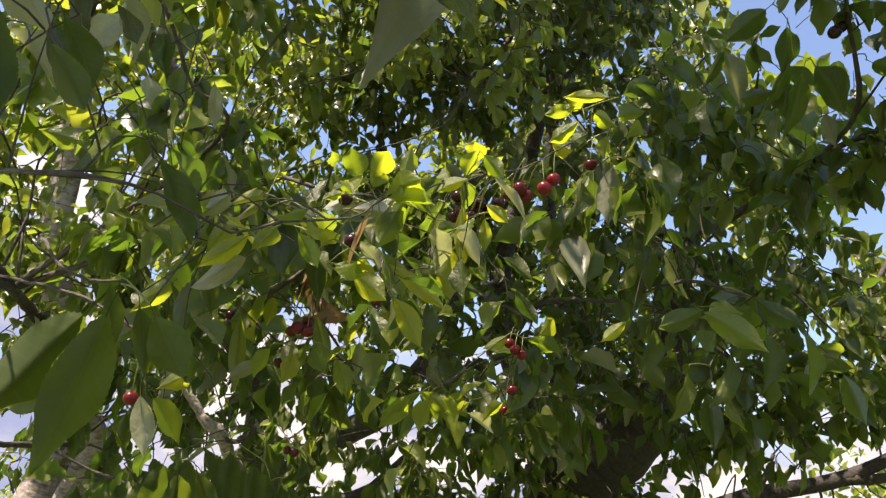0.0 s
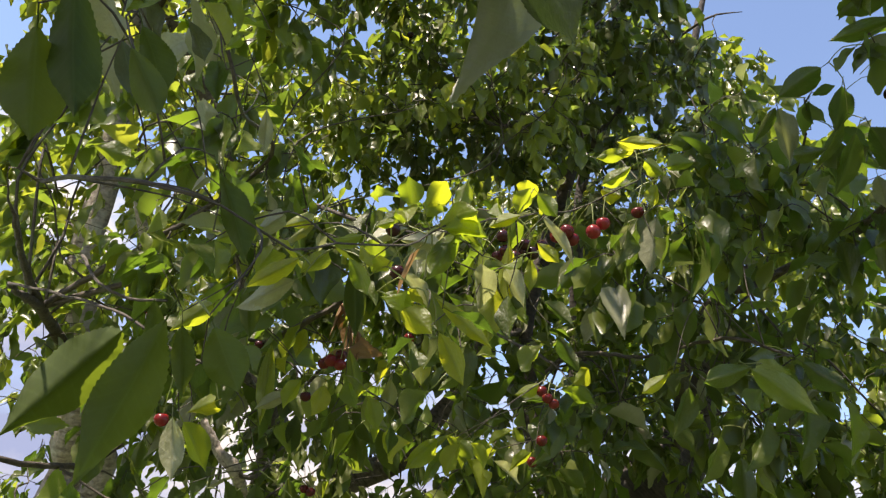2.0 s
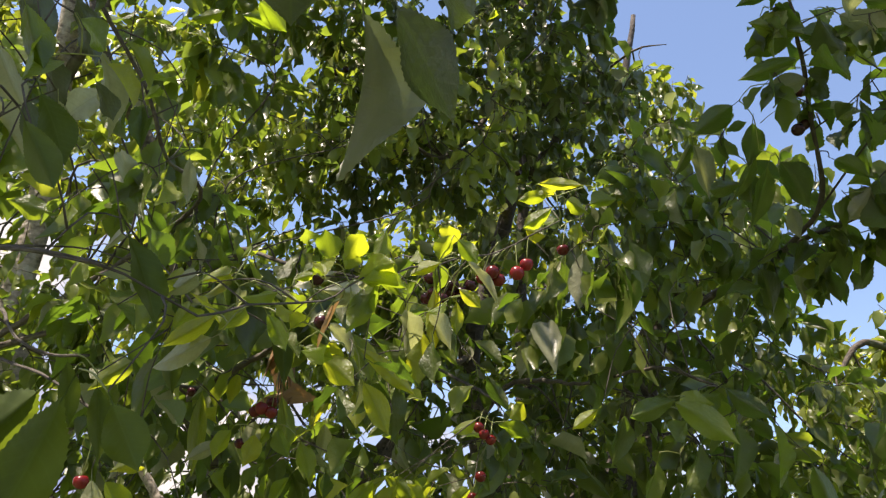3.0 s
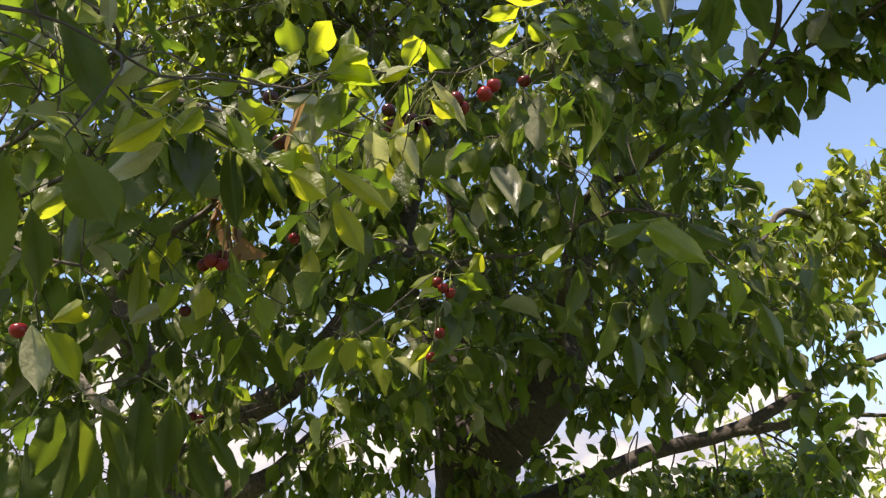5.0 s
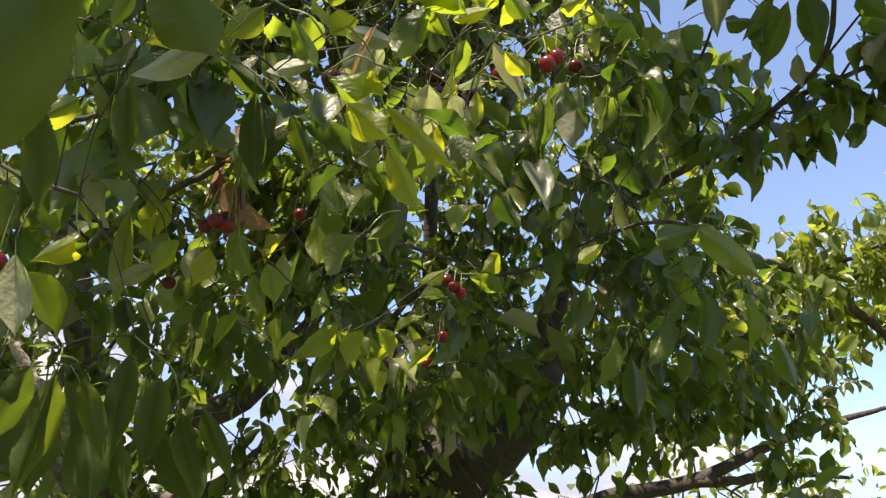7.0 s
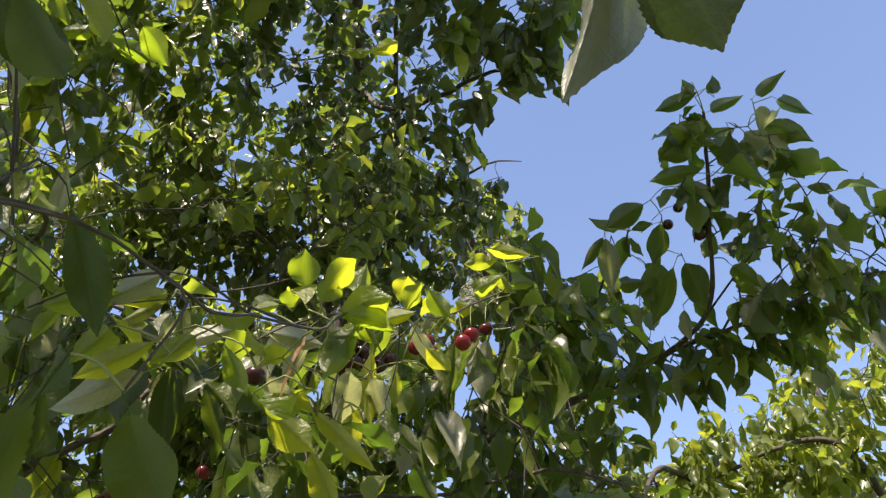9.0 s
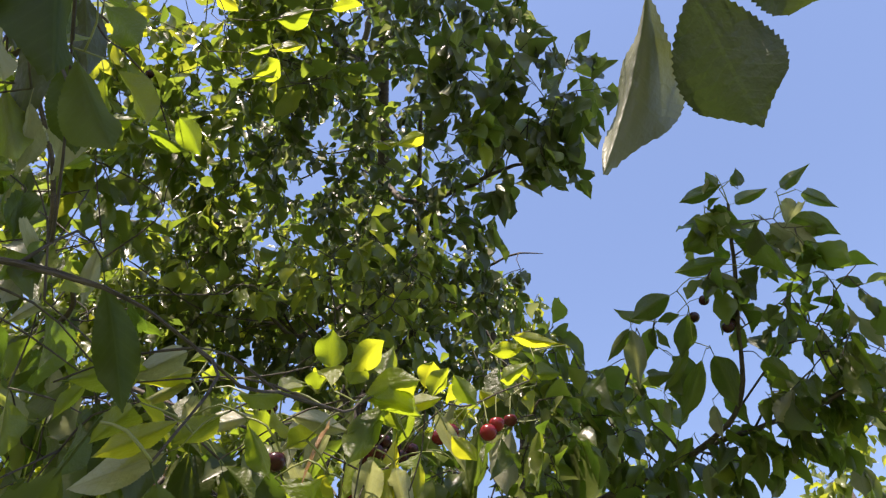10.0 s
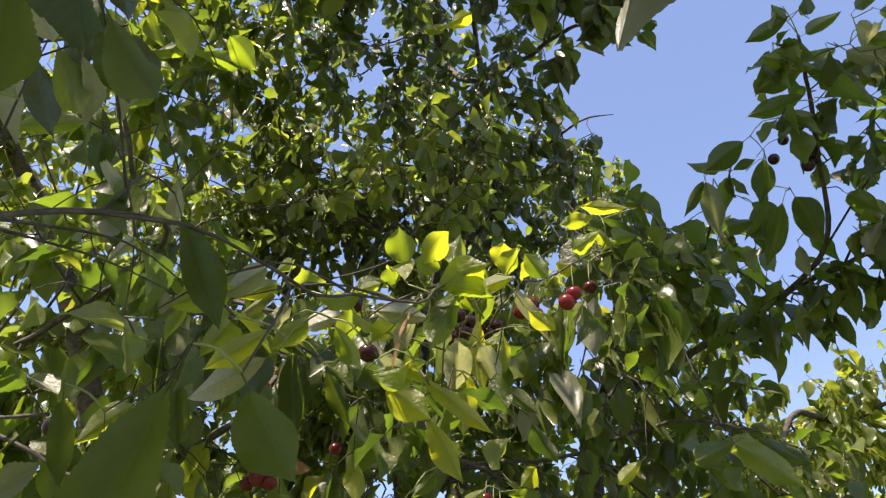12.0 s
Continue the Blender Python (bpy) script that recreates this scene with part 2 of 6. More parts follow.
def cloud_material():
    """White cloud with soft, broken edges, glowing as daylit cloud does."""
    m, nodes, links, bsdf, out = material("cloud_white")
    place = nodes.new("ShaderNodeTexCoord").outputs["Object"]
    stretch = nodes.new("ShaderNodeMapping")
    stretch.inputs["Scale"].default_value = (0.0022, 0.0022, 0.0045)
    links.new(place, stretch.inputs["Vector"])
    puff = nodes.new("ShaderNodeTexNoise")
    puff.inputs["Scale"].default_value, puff.inputs["Detail"].default_value, puff.inputs["Roughness"].default_value = 1.0, 7.0, 0.55
    links.new(stretch.outputs[0], puff.inputs["Vector"])
    xyz = nodes.new("ShaderNodeSeparateXYZ")
    links.new(place, xyz.inputs[0])
    low = nodes.new("ShaderNodeMapRange")
    low.inputs[1].default_value, low.inputs[2].default_value = 150.0, 1050.0
    low.inputs[3].default_value, low.inputs[4].default_value = 0.36, -0.27
    links.new(calc(nodes, links, "ADD", xyz.outputs["Z"], calc(nodes, links, "MULTIPLY", xyz.outputs["X"], 0.2)), low.inputs[0])
    thick = ramp(nodes, links, calc(nodes, links, "ADD", puff.outputs["Fac"], low.outputs[0]), [(0.47, (0, 0, 0)), (0.68, (1, 1, 1))])
    shine = nodes.new("ShaderNodeEmission")
    links.new(ramp(nodes, links, puff.outputs["Fac"], [(0.42, (0.40, 0.49, 0.76)), (0.51, (0.60, 0.66, 0.83)), (0.6, (1.0, 0.99, 0.97))]), shine.inputs["Color"])
    shine.inputs["Strength"].default_value = 0.42
    clear = nodes.new("ShaderNodeBsdfTransparent")
    mix = nodes.new("ShaderNodeMixShader")
    links.new(thick, mix.inputs[0])
    links.new(clear.outputs[0], mix.inputs[1])
    links.new(shine.outputs[0], mix.inputs[2])
    links.new(mix.outputs[0], out.inputs["Surface"])
    return m


# ---- mesh builders ----
rng = np.random.default_rng(7)


def unit(v):
    v = np.asarray(v, float)
    return v / max(np.linalg.norm(v), 1e-9)


class Shape:
    """Collects vertices, faces and UVs for one mesh."""

    def __init__(self):
        self.v, self.f, self.uv, self.n = [], [], [], 0

    def add(self, verts, faces, uvs):
        self.v.append(np.asarray(verts, float))
        self.uv.append(np.asarray(uvs, float))
        self.f.extend(tuple(i + self.n for i in f) for f in faces)
        self.n += len(verts)

    def mesh(self, name, mat, smooth=True):
        me = bpy.data.meshes.new(name)
        me.from_pydata(np.concatenate(self.v).tolist(), [], self.f)
        per_vertex = np.concatenate(self.uv)
        loops = np.empty(len(me.loops), int)
        me.loops.foreach_get("vertex_index", loops)
        me.uv_layers.new(name="UVMap").data.foreach_set("uv", per_vertex[loops].ravel())
        if smooth:
            me.polygons.foreach_set("use_smooth", [True] * len(me.polygons))
        me.materials.append(mat)
        me.update()
        return me


def smooth_line(points, step):
    """A Catmull-Rom line through rows of numbers (x, y, z, radius), at about that spacing."""
    p = np.asarray(points, float)
    p = np.vstack([2 * p[0] - p[1], p, 2 * p[-1] - p[-2]])
    rows = []
    for i in range(1, len(p) - 2):
        n = max(2, int(np.linalg.norm(p[i + 1, :3] - p[i, :3]) / step))
        for s in np.arange(n) / n:
            a, b, c, d = p[i - 1:i + 3]
            rows.append(0.5 * (2 * b + (c - a) * s + (2 * a - 5 * b + 4 * c - d) * s * s + (3 * b - a - 3 * c + d) * s ** 3))
    rows.append(p[-2])
    rows = np.array(rows)
    rows[:, 3] = np.maximum(rows[:, 3], 0.0005)
    return rows


def tube(shape, line, sides, rough=0.0):
    """A tapered round limb along a line of (x, y, z, radius), closed at its ends."""
    line = np.asarray(line, float)
    n = len(line)
    way = np.gradient(line[:, :3], axis=0)
    way /= np.maximum(np.linalg.norm(way, axis=1, keepdims=True), 1e-9)
    side = unit(np.cross(way[0], (0.3, 0.9, 0.2)))
    ang = np.arange(sides) / sides * 2 * np.pi
    verts, uvs, run = [], [], 0.0
    for i in range(n):
        side = unit(side - way[i] * (side @ way[i]))
        up = np.cross(way[i], side)
        r = line[i, 3] * (1 + rough * rng.normal(size=sides))
        verts.append(line[i, :3] + r[:, None] * (np.cos(ang)[:, None] * side + np.sin(ang)[:, None] * up))
        if i:
            run += np.linalg.norm(line[i, :3] - line[i - 1, :3])
        uvs.append(np.stack([1 - np.abs(1 - 2 * np.arange(sides) / sides), np.full(sides, run)], 1))
    faces = [(i * sides + j, i * sides + (j + 1) % sides, (i + 1) * sides + (j + 1) % sides, (i + 1) * sides + j)
             for i in range(n - 1) for j in range(sides)]
    faces += [tuple(range(sides))[::-1], tuple((n - 1) * sides + j for j in range(sides))]
    shape.add(np.vstack(verts), faces, np.vstack(uvs))


def leaf_template(segments, columns, seed, petiole=0.22, curl=1.0, tooth=0.035, pleat=0.0):
    """A toothed cherry leaf of length 1 along y and width 1 across x, upper face to +z, with its petiole behind the base.
    It is widest past its middle and drawn out to a point, folded along the midrib, drooping, with a wavy margin."""
    r = np.random.default_rng(seed)
    fold, arch, twist = r.uniform(0.15, 0.75) * curl, r.uniform(0.06, 0.42) * curl, r.normal() * 0.4 * curl
    waves, phases, swing = r.uniform(0.02, 0.075, 2) * (0.6 + 0.4 * curl), r.uniform(0, 6.3, 2), r.uniform(8, 15, 2)
    belly, sway, lean = r.uniform(0.78, 1.0), r.normal() * 0.07, r.normal() * 0.05
    verts, uvs, faces = [], [], []
    for i in range(segments + 1):
        v = i / segments
        tip = max(0.0, v - 0.76) / 0.24
        half = 0.5 * math.sin(math.pi * v ** (1 / belly)) ** 0.74 * (1 - 0.52 * tip ** 0.8)
        bite = tooth * r.uniform(0.5, 1.25)
        if 0 < i < segments:
            half *= 1 + (bite if i % 2 else -bite)
        else:
            half = 0.01
        for j in range(columns + 1):
            u = 2 * j / columns - 1
            k = 0 if u < 0 else 1
            x = u * half * (1 + lean * (1 if u > 0 else -1))
            z = fold * abs(x) * 0.9 - arch * v ** 1.7 + waves[k] * math.sin(phases[k] + swing[k] * v) * u * u * min(1.0, 4 * v) + twist * x * v
            z += pleat * abs(u) * (1 - 0.4 * abs(u)) * math.cos(62.0 * (v - 0.45 * half * abs(u)))
            verts.append((x + sway * math.sin(math.pi * v) + 0.5 * sway * tip, v - (0.55 * tooth * abs(u) if i % 2 else 0), z))
            uvs.append((0.5 + 0.5 * u * half * 2, v))
    k = columns + 1
    faces = [(i * k + j, i * k + j + 1, (i + 1) * k + j + 1, (i + 1) * k + j) for i in range(segments) for j in range(columns)]
    if petiole:
        base = len(verts)
        for y, z in ((-petiole, 0.05), (0.03, -0.004)):
            for a in range(3):
                verts.append((0.02 * math.cos(a * 2.1), y, z + 0.010 * math.sin(a * 2.1)))
                uvs.append((0.5, 0.0))
        faces += [(base + a, base + (a + 1) % 3, base + 3 + (a + 1) % 3, base + 3 + a) for a in range(3)]
    return np.array(verts), faces, np.array(uvs)


FINE = [leaf_template(44, 8, 40 + i, tooth=0.026, pleat=0.011) for i in range(9)]
PLAIN = [leaf_template(22, 4, 60 + i, tooth=0.045) for i in range(12)]
COARSE = [leaf_template(10, 2, 180 + i, curl=0.9, tooth=0.035) for i in range(24)]


def leaf_frame(axis, roll):
    """Axis, side and upper normal of a leaf; roll 0 turns its upper face as far to the sky as it can."""
    a = unit(axis)
    z = np.array((0, 0, 1.0)) - a[2] * a
    if np.linalg.norm(z) < 0.05:
        z = np.array((0, -1.0, 0)) + a[1] * a
    z = unit(z)
    n = z * math.cos(roll) + np.cross(a, z) * math.sin(roll)
    return a, np.cross(a, n), n


def leaf_matrix(base, axis, roll, length, width):
    a, s, n = leaf_frame(axis, roll)
    m = Matrix.Identity(4)
    for i in range(3):
        m[i][0], m[i][1], m[i][2], m[i][3] = s[i] * width, a[i] * length, n[i] * length, base[i]
    return m


def add_leaf(shape, template, base, axis, roll, length, width):
    a, s, n = leaf_frame(axis, roll)
    v, f, uv = template
    shape.add(np.asarray(base) + v[:, :1] * width * s + v[:, 1:2] * length * a + v[:, 2:] * length * n, f, uv)


def part(name, me, parent, label="", kind=""):
    ob = new(name, me)
    ob.parent = parent
    ob.matrix_parent_inverse = parent.matrix_world.inverted() if parent.type == "EMPTY" else Matrix.Identity(4)
    return tagged(ob, label=label, kind=kind)


def shared(template_list, name, mat):
    made = []
    for v, f, uv in template_list:
        s = Shape()
        s.add(v, f, uv)
        made.append(s.mesh(name, mat))
    return made


# ---- ground and distance ----
def ground():
    bm = bmesh.new()
    rings = [0.0, 2, 4, 7, 11, 18, 40, 120, 500, 2500]
    last = None
    for r in rings:
        ring = [bm.verts.new((r * math.cos(a), r * math.sin(a), 0.05 * noise.noise((r * math.cos(a) * 0.4, r * math.sin(a) * 0.4, 0)) - 0.03))
                for a in np.arange(48) / 48 * 2 * math.pi] if r else [bm.verts.new((0, 0, -0.03))]
        if last:
            for i in range(48):
                j = (i + 1) % 48
                bm.faces.new((last[0], ring[i], ring[j]) if len(last) == 1 else (last[i], ring[i], ring[j], last[j]))
        last = ring
    me = bpy.data.meshes.new("ground")
    bm.to_mesh(me)
    me.polygons.foreach_set("use_smooth", [True] * len(me.polygons))
    me.materials.append(ground_material())
    tagged(new("ground", me), "rough mown orchard grass with dry patches", "ground", kind="structure")


def clouds():
    s, n, rings = Shape(), 64, 14
    verts = [(1800 * math.cos(e) * math.cos(a), 1800 * math.cos(e) * math.sin(a), 1800 * math.sin(e))
             for e in np.radians(np.linspace(0.5, 44, rings)) for a in np.arange(n) / n * 2 * math.pi]
    faces = [(i * n + j, i * n + (j + 1) % n, (i + 1) * n + (j + 1) % n, (i + 1) * n + j) for i in range(rings - 1) for j in range(n)]
    s.add(verts, faces, np.zeros((len(verts), 2)))
    ob = new("backdrop_clouds", s.mesh("backdrop_clouds", cloud_material()))
    ob.visible_shadow = False
    tagged(ob, "low white summer clouds in a blue sky", "clouds", kind="structure")


ground()
clouds()

# ---- where the limbs, twigs, leaves and fruit grow (metres) ----
LIMB_ROWS = []
LIMB_ROWS.append(("main", "trunk", [
    (0.32, 2.75, -0.05, 0.17),
    (0.3, 2.75, 0.35, 0.135),
    (0.29, 2.75, 1, 0.12),
    (0.423, 3.045, 1.825, 0.135),
    (0.436, 2.962, 2.008, 0.145),
    (0.443, 2.922, 2.12, 0.155),
]))
LIMB_ROWS.append(("main", "limb", [
    (0.444, 2.939, 2.083, 0.13),
    (0.352, 2.896, 2.296, 0.095),
    (0.224, 2.847, 2.556, 0.05),
    (0.184, 2.794, 2.806, 0.038),
    (0.226, 2.739, 3.044, 0.034),
    (0.29, 2.668, 3.31, 0.03),
    (0.359, 2.51, 3.65, 0.028),
    (0.365, 2.434, 3.458, 0.027),
    (0.276, 2.151, 3.629, 0.025),
    (0.21, 1.823, 3.765, 0.022),
    (0.115, 1.509, 3.897, 0.018),
    (0.028, 1.2, 4.024, 0.014),
    (-0.072, 0.748, 4.261, 0.006),
]))
LIMB_ROWS.append(("main", "limb", [
    (0.462, 2.919, 2.1, 0.15),
    (0.595, 2.807, 2.197, 0.14),
    (0.707, 2.74, 2.323, 0.118),
    (0.77, 2.67, 2.466, 0.075),
    (0.769, 2.49, 2.622, 0.03),
    (0.783, 2.301, 2.796, 0.025),
    (0.825, 2.164, 3.094, 0.02),
    (0.621, 1.963, 3.386, 0.014),
    (0.646, 1.896, 3.725, 0.008),
]))
LIMB_ROWS.append(("main", "limb", [
    (0.425, 2.9, 2.32, 0.04),
    (0.398, 2.86, 2.612, 0.03),
    (0.374, 2.733, 2.902, 0.026),
    (0.352, 2.614, 3.173, 0.024),
    (0.372, 2.482, 3.463, 0.02),
    (0.401, 2.043, 3.296, 0.012),
    (0.328, 1.785, 3.381, 0.009),
    (0.208, 1.395, 3.577, 0.006),
]))
LIMB_ROWS.append(("main", "limb", [
    (0.442, 3.029, 1.881, 0.046),
    (0.597, 3.037, 1.889, 0.038),
    (0.803, 3.012, 1.956, 0.034),
    (1.103, 2.989, 2.068, 0.031),
    (1.406, 2.958, 2.13, 0.027),
    (1.623, 2.917, 2.223, 0.022),
    (1.871, 2.843, 2.335, 0.017),
    (2.204, 2.767, 2.435, 0.008),
]))
LIMB_ROWS.append(("main", "branch", [
    (1.405, 2.955, 2.135, 0.02),
    (1.602, 2.909, 2.148, 0.018),
    (1.748, 2.82, 2.167, 0.014),
    (1.918, 2.706, 2.141, 0.006),
]))
LIMB_ROWS.append(("main", "branch", [
    (1.133, 2.973, 2.08, 0.015),
    (1.158, 2.925, 2.133, 0.009),
    (1.177, 2.88, 2.206, 0.007),
]))
LIMB_ROWS.append(("main", "branch", [
    (0.717, 2.739, 2.323, 0.022),
    (0.596, 2.148, 2.442, 0.016),
    (0.581, 1.863, 2.523, 0.011),
    (0.617, 1.658, 2.478, 0.009),
    (0.668, 1.44, 2.455, 0.008),
    (0.668, 1.312, 2.421, 0.007),
    (0.591, 1.132, 2.33, 0.005),
    (0.6, 1.032, 2.346, 0.004),
    (0.552, 0.934, 2.407, 0.003),
    (0.511, 0.856, 2.462, 0.003),
    (0.474, 0.795, 2.501, 0.002),
]))
LIMB_ROWS.append(("main", "branch", [
    (0.591, 1.132, 2.33, 0.005),
    (0.627, 1.051, 2.319, 0.004),
    (0.671, 0.963, 2.312, 0.004),
    (0.738, 0.905, 2.339, 0.003),
    (0.813, 0.869, 2.343, 0.002),
]))
LIMB_ROWS.append(("main", "branch", [
    (0.661, 1.49, 2.468, 0.004),
    (0.617, 1.383, 2.473, 0.003),
    (0.551, 1.273, 2.49, 0.003),
    (0.523, 1.159, 2.505, 0.002),
]))
LIMB_ROWS.append(("main", "branch", [
    (0.224, 2.847, 2.556, 0.012),
    (0.277, 2.263, 2.499, 0.008),
    (0.399, 1.804, 2.337, 0.004),
    (0.375, 1.425, 2.206, 0.003),
    (0.395, 1.229, 2.145, 0.003),
    (0.426, 1.095, 2.067, 0.002),
]))
LIMB_ROWS.append(("main", "branch", [
    (0.184, 2.794, 2.806, 0.012),
    (0.03, 2.37, 2.556, 0.008),
    (0.007, 1.74, 2.341, 0.004),
    (0.124, 1.468, 2.178, 0.003),
    (0.156, 1.381, 2.119, 0.002),
]))
LIMB_ROWS.append(("main", "branch", [
    (0.21, 1.823, 3.765, 0.012),
    (0.24, 1.616, 3.403, 0.008),
    (0.305, 1.377, 3.182, 0.006),
    (0.368, 1.179, 3.06, 0.004),
    (0.446, 1.116, 2.96, 0.003),
]))
LIMB_ROWS.append(("main", "branch", [
    (0.276, 2.151, 3.629, 0.012),
    (0.326, 1.899, 3.296, 0.008),
    (0.413, 1.684, 3.18, 0.005),
    (0.503, 1.519, 3.153, 0.003),
    (0.569, 1.457, 3.119, 0.001),
]))
LIMB_ROWS.append(("main", "branch", [
    (0.115, 1.509, 3.897, 0.01),
    (-0.096, 1.291, 3.604, 0.007),
    (-0.287, 1.162, 3.494, 0.005),
    (-0.402, 1.07, 3.465, 0.003),
]))
LIMB_ROWS.append(("main", "branch", [
    (0.276, 2.151, 3.629, 0.012),
    (0.055, 2.003, 3.159, 0.008),
    (-0.058, 1.846, 3.05, 0.005),
    (-0.112, 1.722, 3.03, 0.004),
    (-0.132, 1.652, 3.048, 0.002),
]))
LIMB_ROWS.append(("main", "branch", [
    (-0.112, 1.722, 3.03, 0.002),
    (-0.086, 1.688, 3.023, 0.002),
    (-0.056, 1.651, 3.017, 0.001),
]))
LIMB_ROWS.append(("left", "trunk", [
    (-0.98, 2.35, -0.05, 0.13),
    (-0.97, 2.35, 0.5, 0.1),
    (-0.95, 2.36, 1.1, 0.09),
    (-0.699, 2.932, 1.826, 0.1),
    (-0.675, 2.884, 1.927, 0.095),
    (-0.67, 2.835, 2.159, 0.06),
    (-0.667, 2.758, 2.331, 0.05),
    (-0.679, 2.571, 2.362, 0.045),
    (-0.816, 2.436, 2.817, 0.04),
    (-1.003, 2.243, 3.269, 0.032),
    (-1.126, 2.139, 3.455, 0.024),
    (-1.22, 2.035, 3.643, 0.02),
    (-1.323, 1.849, 4.09, 0.012),
]))
LIMB_ROWS.append(("left", "limb", [
    (-0.675, 2.892, 1.91, 0.06),
    (-0.551, 2.827, 2.029, 0.048),
    (-0.379, 2.8, 2.175, 0.046),
    (-0.213, 2.746, 2.261, 0.044),
    (-0.098, 2.721, 2.416, 0.034),
    (0.003, 2.695, 2.575, 0.022),
    (0.034, 2.611, 2.755, 0.01),
]))
LIMB_ROWS.append(("left", "limb", [
    (-0.674, 2.899, 1.894, 0.06),
    (-0.481, 2.823, 1.915, 0.052),
    (-0.339, 2.784, 1.94, 0.044),
    (-0.24, 2.787, 2.0, 0.026),
    (-0.15, 2.788, 2.1, 0.014),
    (-0.05, 2.788, 2.2, 0.005),
]))
LIMB_ROWS.append(("left", "stub", [
    (-0.663, 2.804, 2.228, 0.024),
    (-0.557, 2.484, 1.965, 0.02),
    (-0.527, 2.095, 1.953, 0.017),
    (-0.531, 1.988, 1.992, 0.016),
    (-0.547, 1.958, 2.014, 0.017),
    (-0.582, 1.949, 2.043, 0.012),
    (-0.61, 1.937, 2.077, 0.011),
    (-0.628, 1.927, 2.103, 0.009),
    (-0.631, 1.925, 2.108, 0.007),
]))
LIMB_ROWS.append(("left", "branch", [
    (-0.542, 1.96, 2.008, 0.009),
    (-0.516, 1.975, 1.992, 0.006),
    (-0.49, 1.99, 2, 0.005),
    (-0.468, 1.995, 2.031, 0.003),
]))
LIMB_ROWS.append(("left", "branch", [
    (-0.667, 2.758, 2.331, 0.02),
    (-0.649, 2.211, 2.321, 0.014),
    (-0.413, 1.501, 2.136, 0.009),
    (-0.302, 1.28, 2.099, 0.006),
    (-0.251, 1.235, 2.11, 0.005),
    (-0.213, 1.201, 2.126, 0.005),
    (-0.186, 1.18, 2.165, 0.004),
]))
LIMB_ROWS.append(("pale", "trunk", [
    (-1.5, 2.5, -0.05, 0.12),
    (-1.47, 2.48, 0.6, 0.09),
    (-1.42, 2.45, 1.2, 0.075),
    (-1.226, 2.531, 1.983, 0.058),
    (-1.205, 2.454, 2.123, 0.056),
    (-1.181, 2.351, 2.308, 0.05),
    (-1.253, 2.242, 2.597, 0.045),
    (-1.246, 2.171, 2.961, 0.042),
    (-1.254, 2.034, 3.323, 0.038),
    (-1.238, 1.892, 3.592, 0.03),
    (-1.298, 1.739, 4.085, 0.015),
]))
LIMB_ROWS.append(("pale", "limb", [
    (-1.45, 2.47, 1, 0.04),
    (-1.105, 2.487, 1.971, 0.04),
    (-1.096, 2.395, 2.136, 0.034),
    (-1.025, 2.32, 2.277, 0.026),
    (-0.949, 2.157, 2.473, 0.02),
    (-0.983, 1.902, 2.72, 0.012),
]))
LIMB_ROWS.append(("pale", "branch", [
    (-1.181, 2.351, 2.308, 0.02),
    (-0.987, 1.699, 2.261, 0.012),
    (-0.478, 0.778, 2.016, 0.001),
    (-0.382, 0.688, 1.98, 0.002),
    (-0.299, 0.628, 1.95, 0.002),
    (-0.236, 0.604, 1.935, 0.002),
    (-0.19, 0.602, 1.922, 0.001),
    (-0.138, 0.625, 1.903, 0.001),
    (-0.117, 0.665, 1.936, 0.001),
    (-0.067, 0.718, 1.968, 0.001),
    (-0.034, 0.761, 2.018, 0.001),
    (0.102, 0.911, 2.147, 0.001),
    (0.181, 0.913, 2.2, 0.001),
]))
LIMB_ROWS.append(("pale", "branch", [
    (-0.987, 1.699, 2.261, 0.012),
    (-0.69, 1.138, 2.07, 0.003),
    (-0.52, 1.009, 2.007, 0.002),
    (-0.412, 0.953, 1.97, 0.002),
    (-0.33, 0.946, 1.926, 0.002),
    (-0.285, 0.952, 1.918, 0.002),
]))
LIMB_ROWS.append(("pale", "branch", [
    (-0.585, 1.117, 2.118, 0.003),
    (-0.504, 1.046, 2.045, 0.002),
    (-0.456, 1.036, 2.023, 0.002),
    (-0.391, 1.009, 2.016, 0.002),
]))
LIMB_ROWS.append(("pale", "branch", [
    (-1.226, 2.531, 1.983, 0.018),
    (-0.801, 1.779, 1.932, 0.008),
    (-0.785, 1.572, 1.894, 0.006),
    (-0.818, 1.463, 1.881, 0.005),
]))
LIMB_ROWS.append(("pale", "branch", [
    (-1.254, 2.034, 3.323, 0.02),
    (-0.9, 1.6, 3.7, 0.014),
    (-0.6, 0.8, 3.3, 0.01),
    (-0.462, 0.189, 2.993, 0.008),
    (-0.173, 0.237, 2.565, 0.006),
    (-0.032, 0.292, 2.271, 0.005),
    (-0.005, 0.342, 2.124, 0.004),
    (0.001, 0.371, 2.069, 0.003),
    (0.009, 0.389, 2.034, 0.002),
]))
LIMB_ROWS.append(("right", "trunk", [
    (2.9, 2.6, -0.05, 0.1),
    (2.85, 2.58, 0.6, 0.08),
    (2.7, 2.5, 1.3, 0.06),
    (2.5, 2.35, 2, 0.045),
    (2.35, 2.3, 2.6, 0.03),
    (2.3, 2.3, 3.2, 0.01),
]))
LIMB_ROWS.append(("right", "limb", [
    (2.55, 2.4, 1.8, 0.03),
    (1.95, 2.32, 2.45, 0.018),
    (1.46, 2.27, 2.72, 0.012),
    (1.27, 2.24, 2.59, 0.006),
]))
